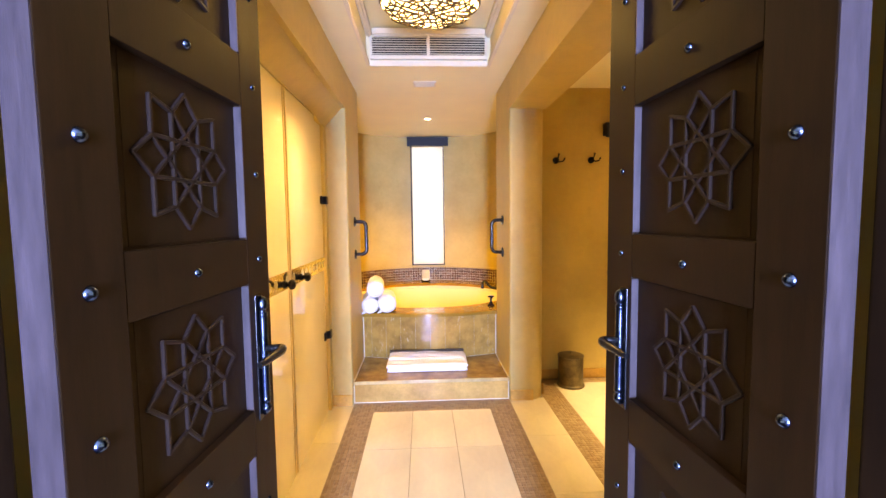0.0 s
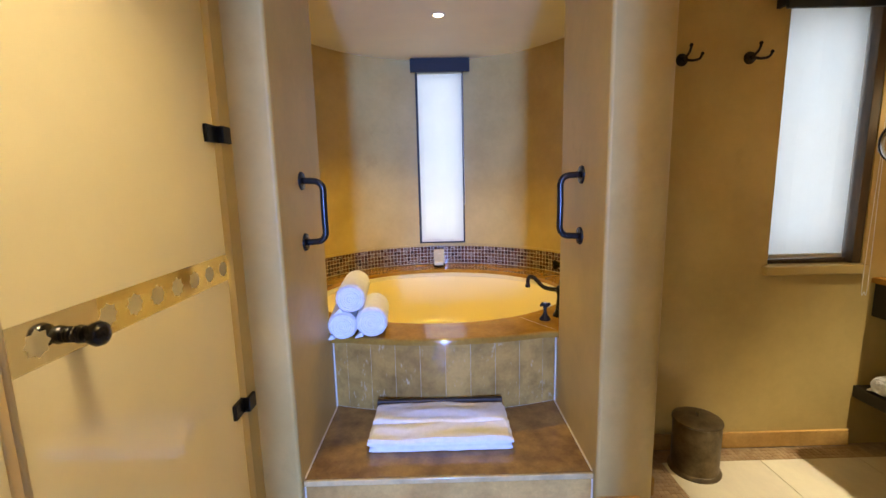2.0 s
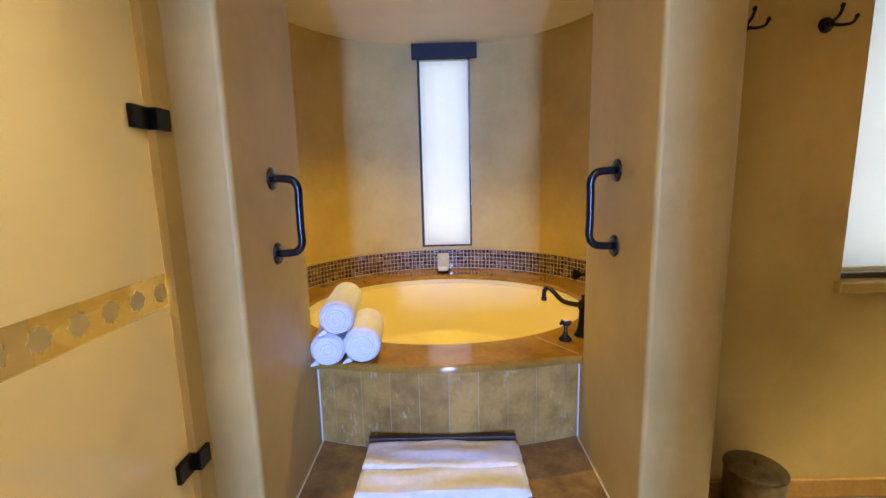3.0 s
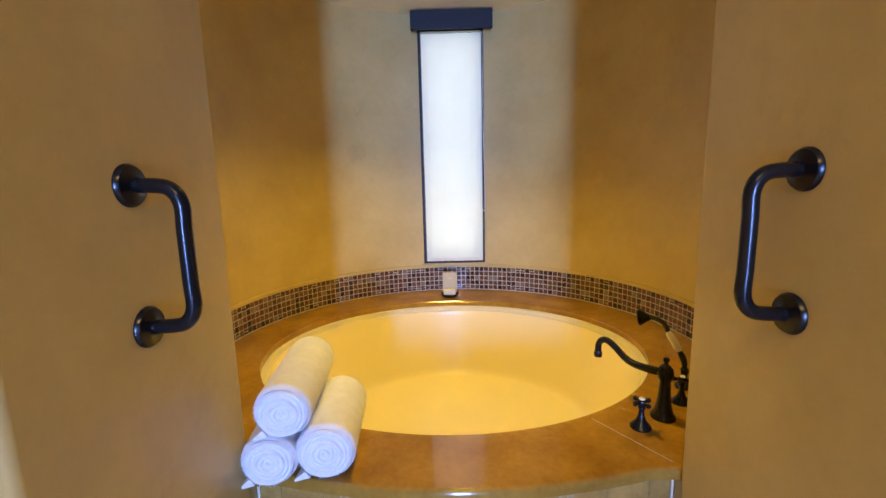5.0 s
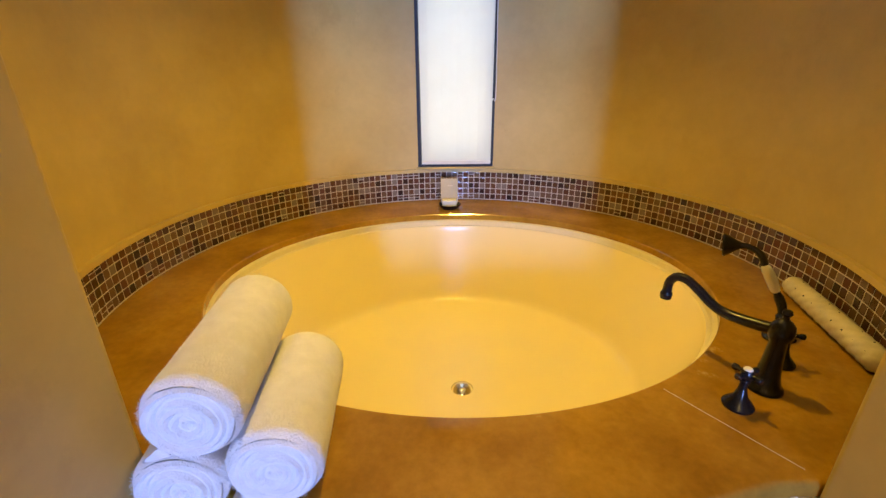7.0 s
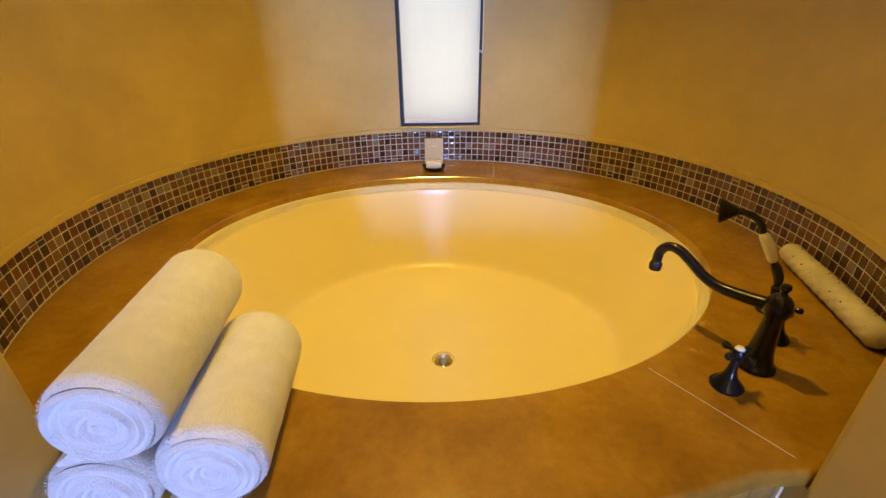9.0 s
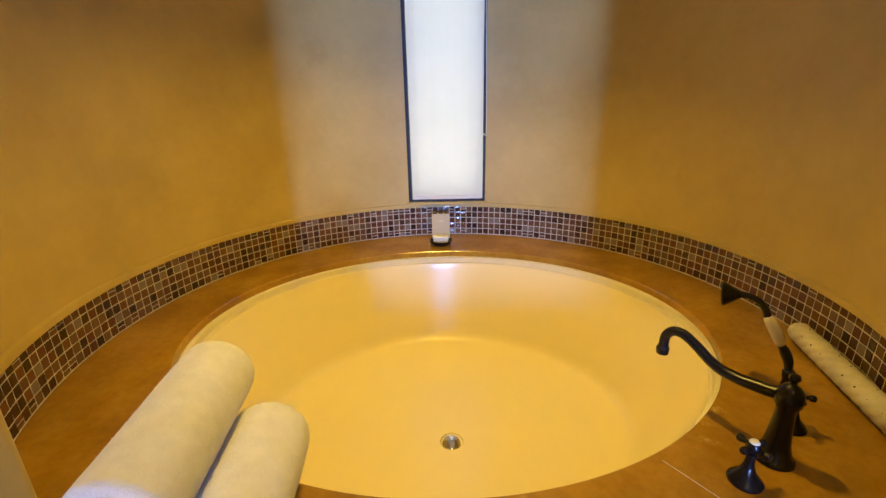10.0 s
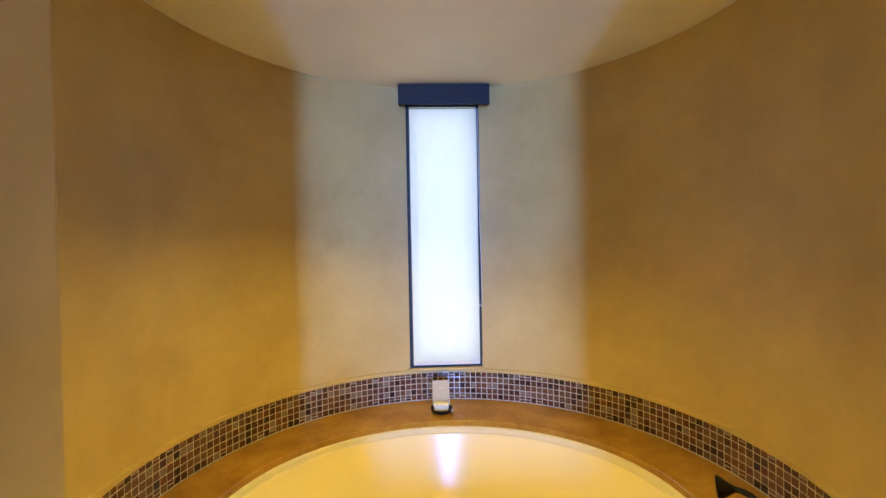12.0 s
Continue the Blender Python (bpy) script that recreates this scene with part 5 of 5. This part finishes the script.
tb = thing("tissue_box", pose(3.27, 4.38, ZC), "dark brown leather tissue box on the counter", "tissue box")
part("case", box(3.14, 4.26, ZC, 3.33, 4.46, ZC + 0.13, bevel=0.006), LEATHER, tb)
part("slot", box(3.20, 4.33, ZC + 0.1295, 3.27, 4.39, ZC + 0.1325), BLACK, tb)
b = bmesh.new()
q = []
for i in range(13):
    a = i / 12 * 2 * math.pi
    k = 1 + 0.35 * math.sin(3 * a)
    q.append([b.verts.new((3.235 + 0.016 * k * math.cos(a), 4.36 + 0.012 * k * math.sin(a), ZC + 0.13)), b.verts.new((3.235 + 0.010 * k * math.cos(a + 0.4), 4.36 + 0.008 * k * math.sin(a + 0.4), ZC + 0.165)), b.verts.new((3.24, 4.36, ZC + 0.188))])
for p, r in zip(q, q[1:]):
    b.faces.new((p[0], r[0], r[1], p[1]))
    b.faces.new((p[1], r[1], r[2]))
part("tissue", b, TOWEL, tb, "white tissue tip", smooth=True)

tum = thing("covered_tumbler", pose(3.24, 4.17, ZC), "glass tumbler with a white paper cap", "tumbler")
part("glass", lathe([(0.0, 0.002), (0.028, 0.002), (0.033, 0.03), (0.036, 0.085), (0.034, 0.085), (0.031, 0.03), (0.0, 0.008)], 28), STEEL, tum, "greyish glass", smooth=True, local=True)
part("cap", lathe([(0.0, 0.104), (0.034, 0.103), (0.040, 0.098), (0.041, 0.084), (0.037, 0.083)], 28), PORCELAIN, tum, "white paper cap", smooth=True, local=True)

sw = thing("switch_plate", pose(3.115, YN, 1.31), "dark bronze switch plate on plaster", "switch")
part("plate", box(3.067, YN - 0.008, 1.232, 3.163, YN, 1.392, bevel=0.002), BRONZE, sw)
part("rocker", box(3.095, YN - 0.012, 1.28, 3.135, YN - 0.007, 1.345, bevel=0.002), BRONZE, sw)

# round shaving mirror on an arm
sm = thing("shaving_mirror", pose(2.755, 4.22, 1.575), "round chrome-rimmed shaving mirror on an arm", "mirror")
M = look((2.755, 4.22, 1.575), (2.13, 2.82, 0.87)) @ pose(0, 0, 0, 180)
part("glass", lathe([(0.0, 0.006), (0.096, 0.006)], 48, M), MIRROR, sm, "mirror glass", smooth=True)
part("rim", lathe([(0.094, 0.004), (0.097, 0.010), (0.108, 0.014), (0.119, 0.011), (0.124, 0.002), (0.120, -0.010), (0.105, -0.018), (0, -0.022)], 48, M), STEEL, sm, "brushed metal rim", smooth=True)
part("rim_edge", lathe([(0.121, 0.006), (0.127, 0.003), (0.128, -0.004), (0.122, -0.008)], 48, M), BRONZE, sm, smooth=True)
part("arm", tube([(2.765, 4.245, 1.575), (2.80, 4.33, 1.57), (2.90, 4.38, 1.565), (2.96, 4.43, 1.56), (2.965, YN - 0.004, 1.56)], 0.008, 10, 8), BRONZE, sm, smooth=True)
part("wall_plate", lathe([(0.032, 0.0), (0.031, 0.008), (0.012, 0.012), (0, 0.012)], 24, pose(2.965, YN, 1.56, 90)), BRONZE, sm, smooth=True)

# wall lantern on a scrolled bracket
WLX, WLY = 3.105, 4.27
wl = thing("wall_lantern", pose(WLX, WLY, 1.50), "lit moroccan glass lantern on a wooden bracket", "lantern")
hexa = lambda rad, z, k: Vector((WLX + rad * math.cos(math.pi / 3 * k + 0.2), WLY + rad * math.sin(math.pi / 3 * k + 0.2), z))


def hex_shell(r0, z0, r1, z1):
    b = bmesh.new()
    lo, hi = [b.verts.new(hexa(r0, z0, k)) for k in range(6)], [b.verts.new(hexa(r1, z1, k)) for k in range(6)]
    for k in range(6):
        b.faces.new((lo[k], lo[(k + 1) % 6], hi[(k + 1) % 6], hi[k]))
    return b


part("glass_body", hex_shell(0.079, 1.645, 0.079, 1.855), LANTERN_GLASS, wl, "glowing milk glass")
part("glass_collar", merge(hex_shell(0.0855, 1.855, 0.101, 1.885), hex_shell(0.101, 1.885, 0.0915, 1.925)), LANTERN_DIM, wl, "patterned glass collar")
part("glass_collar", merge(hex_shell(0.0915, 1.575, 0.101, 1.605), hex_shell(0.101, 1.605, 0.0855, 1.645)), LANTERN_DIM, wl)
part("glass_foot", hex_shell(0.03, 1.535, 0.09, 1.575), LANTERN_DIM, wl)
part("roof", merge(hex_shell(0.0855, 1.925, 0.035, 1.962), lathe([(0.036, 1.96), (0.02, 1.972), (0.012, 1.985), (0.016, 1.992), (0.006, 2.0), (0, 2.003)], 14, pose(WLX, WLY, 0))), LANTERN_DIM, wl)
fr = bmesh.new()
bm = fr
for k in range(6):
    for (r0, z0), (r1, z1) in (((0.1015, 1.645), (0.1015, 1.855)), ((0.0865, 1.855), (0.1015, 1.885)), ((0.1015, 1.885), (0.0855, 1.925)), ((0.0855, 1.575), (0.1015, 1.605)), ((0.1015, 1.605), (0.0865, 1.645)), ((0.03, 1.533), (0.0855, 1.575)), ((0.0865, 1.925), (0.034, 1.962))):
        strut(hexa(r0, z0, k), hexa(r1, z1, k), 0.0048)
    for r, z in ((0.1015, 1.645), (0.1015, 1.855), (0.1015, 1.885), (0.1015, 1.605), (0.0855, 1.925), (0.0855, 1.575)):
        strut(hexa(r, z, k), hexa(r, z, k + 1), 0.0048)
    # pointed arches on each pane
    a, c = hexa(0.1015, 1.80, k), hexa(0.1015, 1.80, k + 1)
    top = (hexa(0.1015, 1.845, k) + hexa(0.1015, 1.845, k + 1)) / 2
    q1, q2 = a.lerp(c, 0.25), a.lerp(c, 0.75)
    q1.z = q2.z = 1.822
    for p, q in ((a, q1), (q1, top), (top, q2), (q2, c)):
        strut(p, q, 0.0036)
    a, c = hexa(0.1015, 1.672, k), hexa(0.1015, 1.672, k + 1)
    q1, q2 = a.lerp(c, 0.3), a.lerp(c, 0.7)
    q1.z = q2.z = 1.69
    for p, q in ((a, q1), (q1, q2), (q2, c)):
        strut(p, q, 0.0036)
part("metal_frame", bm, BRONZE, wl, "dark bronze leading")
part("finial", lathe([(0.0, 1.485), (0.008, 1.492), (0.012, 1.502), (0.006, 1.512), (0.014, 1.522), (0.032, 1.535)], 16, pose(WLX, WLY, 0)), BRONZE, wl, smooth=True)
part("chain", tube([(WLX, WLY, 1.998), (WLX + 0.003, WLY, 2.02), (WLX - 0.003, WLY, 2.04), (WLX, WLY, 2.075)], 0.006, 8, 6), BRONZE, wl, smooth=True)
part("bracket_arm", box(WLX - 0.045, WLY - 0.022, 2.075, XE - 0.03, WLY + 0.022, 2.115, bevel=0.005), VANITY_WOOD, wl, "dark wood bracket")
b = bmesh.new()
prof = [(XE - 0.03, 1.86), (XE - 0.055, 1.875), (XE - 0.06, 1.93), (XE - 0.085, 1.965), (XE - 0.10, 2.01), (XE - 0.14, 2.035), (XE - 0.20, 2.05), (XE - 0.24, 2.078), (XE - 0.03, 2.078)]
a, c = [b.verts.new((x, WLY - 0.02, z)) for x, z in prof], [b.verts.new((x, WLY + 0.02, z)) for x, z in prof]
b.faces.new(a), b.faces.new(c[::-1])
for i in range(len(prof)):
    j = (i + 1) % len(prof)
    b.faces.new((a[i], a[j], c[j], c[i]))
part("scrolled_brace", b, VANITY_WOOD, wl)
part("wall_board", box(XE - 0.03, WLY - 0.035, 1.83, XE - 0.001, WLY + 0.035, 2.15, bevel=0.006), VANITY_WOOD, wl)

# large mirror and mosaic splashback on the mirror wall
wm = thing("wall_mirror", pose(XE, 3.1, 1.15), "large framed wall mirror above the counter", "mirror")
part("frame", box(XE - 0.03, 2.2, 1.13, XE - 0.001, 2.26, 2.2, bevel=0.004), VANITY_WOOD, wm)
part("frame", box(XE - 0.03, 4.0, 1.13, XE - 0.001, 4.06, 2.2, bevel=0.004), VANITY_WOOD, wm)
part("frame", box(XE - 0.03, 2.26, 1.13, XE - 0.001, 4.0, 1.19, bevel=0.004), VANITY_WOOD, wm)
part("frame", box(XE - 0.03, 2.26, 2.14, XE - 0.001, 4.0, 2.2, bevel=0.004), VANITY_WOOD, wm)
part("glass", box(XE - 0.014, 2.26, 1.19, XE - 0.002, 4.0, 2.14), MIRROR, wm, "mirror glass")

# bath rug
rug = thing("bath_rug", pose(2.48, 3.55, 0), "white bath rug on the marble floor", "rug")
part("rug_body", soft_layer(2.13, 2.83, 2.95, 3.955, 0.001, 0.018, 3), RUG, rug, smooth=True)

# ---- floor tiles ----
floor = bpy.data.objects["floor"]


def stone_field(x0, x1, y0, y1, w, l):
    """Marble tiles of about w x l laid in a field."""
    nx, ny = max(1, round((x1 - x0) / w)), max(1, round((y1 - y0) / l))
    tw, tl = (x1 - x0) / nx, (y1 - y0) / ny
    me = chip_mesh("marble_tile", tw - 0.0022, tl - 0.0022, 0.005, CREAM, cut=0.006)
    pieces("marble_tile", me, floor, [Matrix.Translation((x0 + tw * (i + 0.5), y0 + tl * (j + 0.5), -0.005)) for i in range(nx) for j in range(ny)])


stone_field(0.31, 1.21, YD, 3.915, 0.30, 0.60)
stone_field(-0.85, XLO, 1.90, 4.35, 0.35, 0.6)
stone_field(XLO, 0.14, YP, YF, 0.30, 0.6)
stone_field(1.39, 1.68, YP, YF, 0.30, 0.6)
stone_field(1.85, XE, YS, 4.385, 0.5, 0.6)

chip = chip_mesh("mosaic_tile", 0.0230, 0.0230, 0.005, FLOOR_MOSAIC)
chip_pale = chip_mesh("mosaic_tile", 0.0230, 0.0230, 0.005, FLOOR_MOSAIC_PALE)


def chips(x0, x1, y0, y1, pitch=0.0243):
    nx, ny = max(1, round((x1 - x0) / pitch)), max(1, round((y1 - y0) / pitch))
    return [Matrix.Translation((x0 + (x1 - x0) * (i + 0.5) / nx, y0 + (y1 - y0) * (j + 0.5) / ny, -0.005)) for i in range(nx) for j in range(ny)]


pieces("mosaic_tile", chip, floor, chips(0.31, 1.21, 3.915, YF))
chips_joined("mosaic_border", chip, chips(0.14, 0.31, YD, YF) + chips(1.21, 1.39, YD, YF), FLOOR_MOSAIC, floor)
chips_joined("mosaic_border", chip_pale, chips(1.68, 1.85, YP, YN - 0.02) + chips(1.85, 2.95, 4.385, YN - 0.02), FLOOR_MOSAIC_PALE, floor)

# ---- mosaic band on the round wall ----
structure("mosaic_backing", arc_solid(-A_END + 0.5, 180 + A_END - 0.5, DECK_Z - 0.002, 0.783, R - 0.003, R + 0.001, n=90), GROUT, "pale grout band round the tub")
band = bpy.data.objects["mosaic_backing"]
ROWS_N, PITCH = 5, 0.0350
sq = chip_mesh("mosaic_tile", 0.0306, 0.0306, 0.0022, MOSAIC)
small_h = chip_mesh("mosaic_tile", 0.0306, 0.0136, 0.0022, MOSAIC)
rnd = random.Random(11)
near_sq, far_sq, far_half = [], [], []
span = 180 + 2 * A_END - 1
cols = int(radians(span) * R / PITCH)
for i in range(cols):
    a = -A_END + 0.5 + span * (i + 0.5) / cols
    shift = rnd.choice((0, 0, 0, 0.5)) * PITCH
    c, s = math.cos(radians(a)), math.sin(radians(a))
    for j in range(ROWS_N):
        z = DECK_Z + 0.002 + PITCH * (j + 0.5)
        m = Matrix.Translation((CX + (R - 0.003) * c, CY + (R - 0.003) * s, z)) @ Matrix.Rotation(radians(a + 90), 4, "Z") @ Matrix.Rotation(radians(-90), 4, "X")
        tilt = Matrix.Rotation(radians(rnd.uniform(-3, 3)), 4, "X") @ Matrix.Rotation(radians(rnd.uniform(-3, 3)), 4, "Y")
        m = m @ tilt
        if shift and j in (0, ROWS_N - 1):
            far_half.extend([m @ Matrix.Translation((0, 0.00875, 0)), m @ Matrix.Translation((0, -0.00875, 0))])
        elif 168 < a < 180 + A_END and len(near_sq) < 300:
            near_sq.append(m)
        else:
            far_sq.append(m)
pieces("mosaic_tile", sq, band, near_sq)
chips_joined("mosaic_field", sq, far_sq, MOSAIC, band)
chips_joined("mosaic_halves", small_h, far_half, MOSAIC, band)
# splashback band behind the counter
sb = structure("splashback", box(XE - 0.004, YS + 0.02, ZC, XE - 0.0005, YN - 0.001, ZC + 0.10), GROUT, "mosaic splashback band above the counter")
places = []
for i in range(int((YN - YS - 0.04) / PITCH)):
    for j in range(3):
        places.append(Matrix.Translation((XE - 0.004, YS + 0.04 + PITCH * (i + 0.5), ZC + 0.006 + PITCH * (j + 0.5))) @ Matrix.Rotation(radians(-90), 4, "Y"))
chips_joined("mosaic_field", sq, places, MOSAIC, sb)
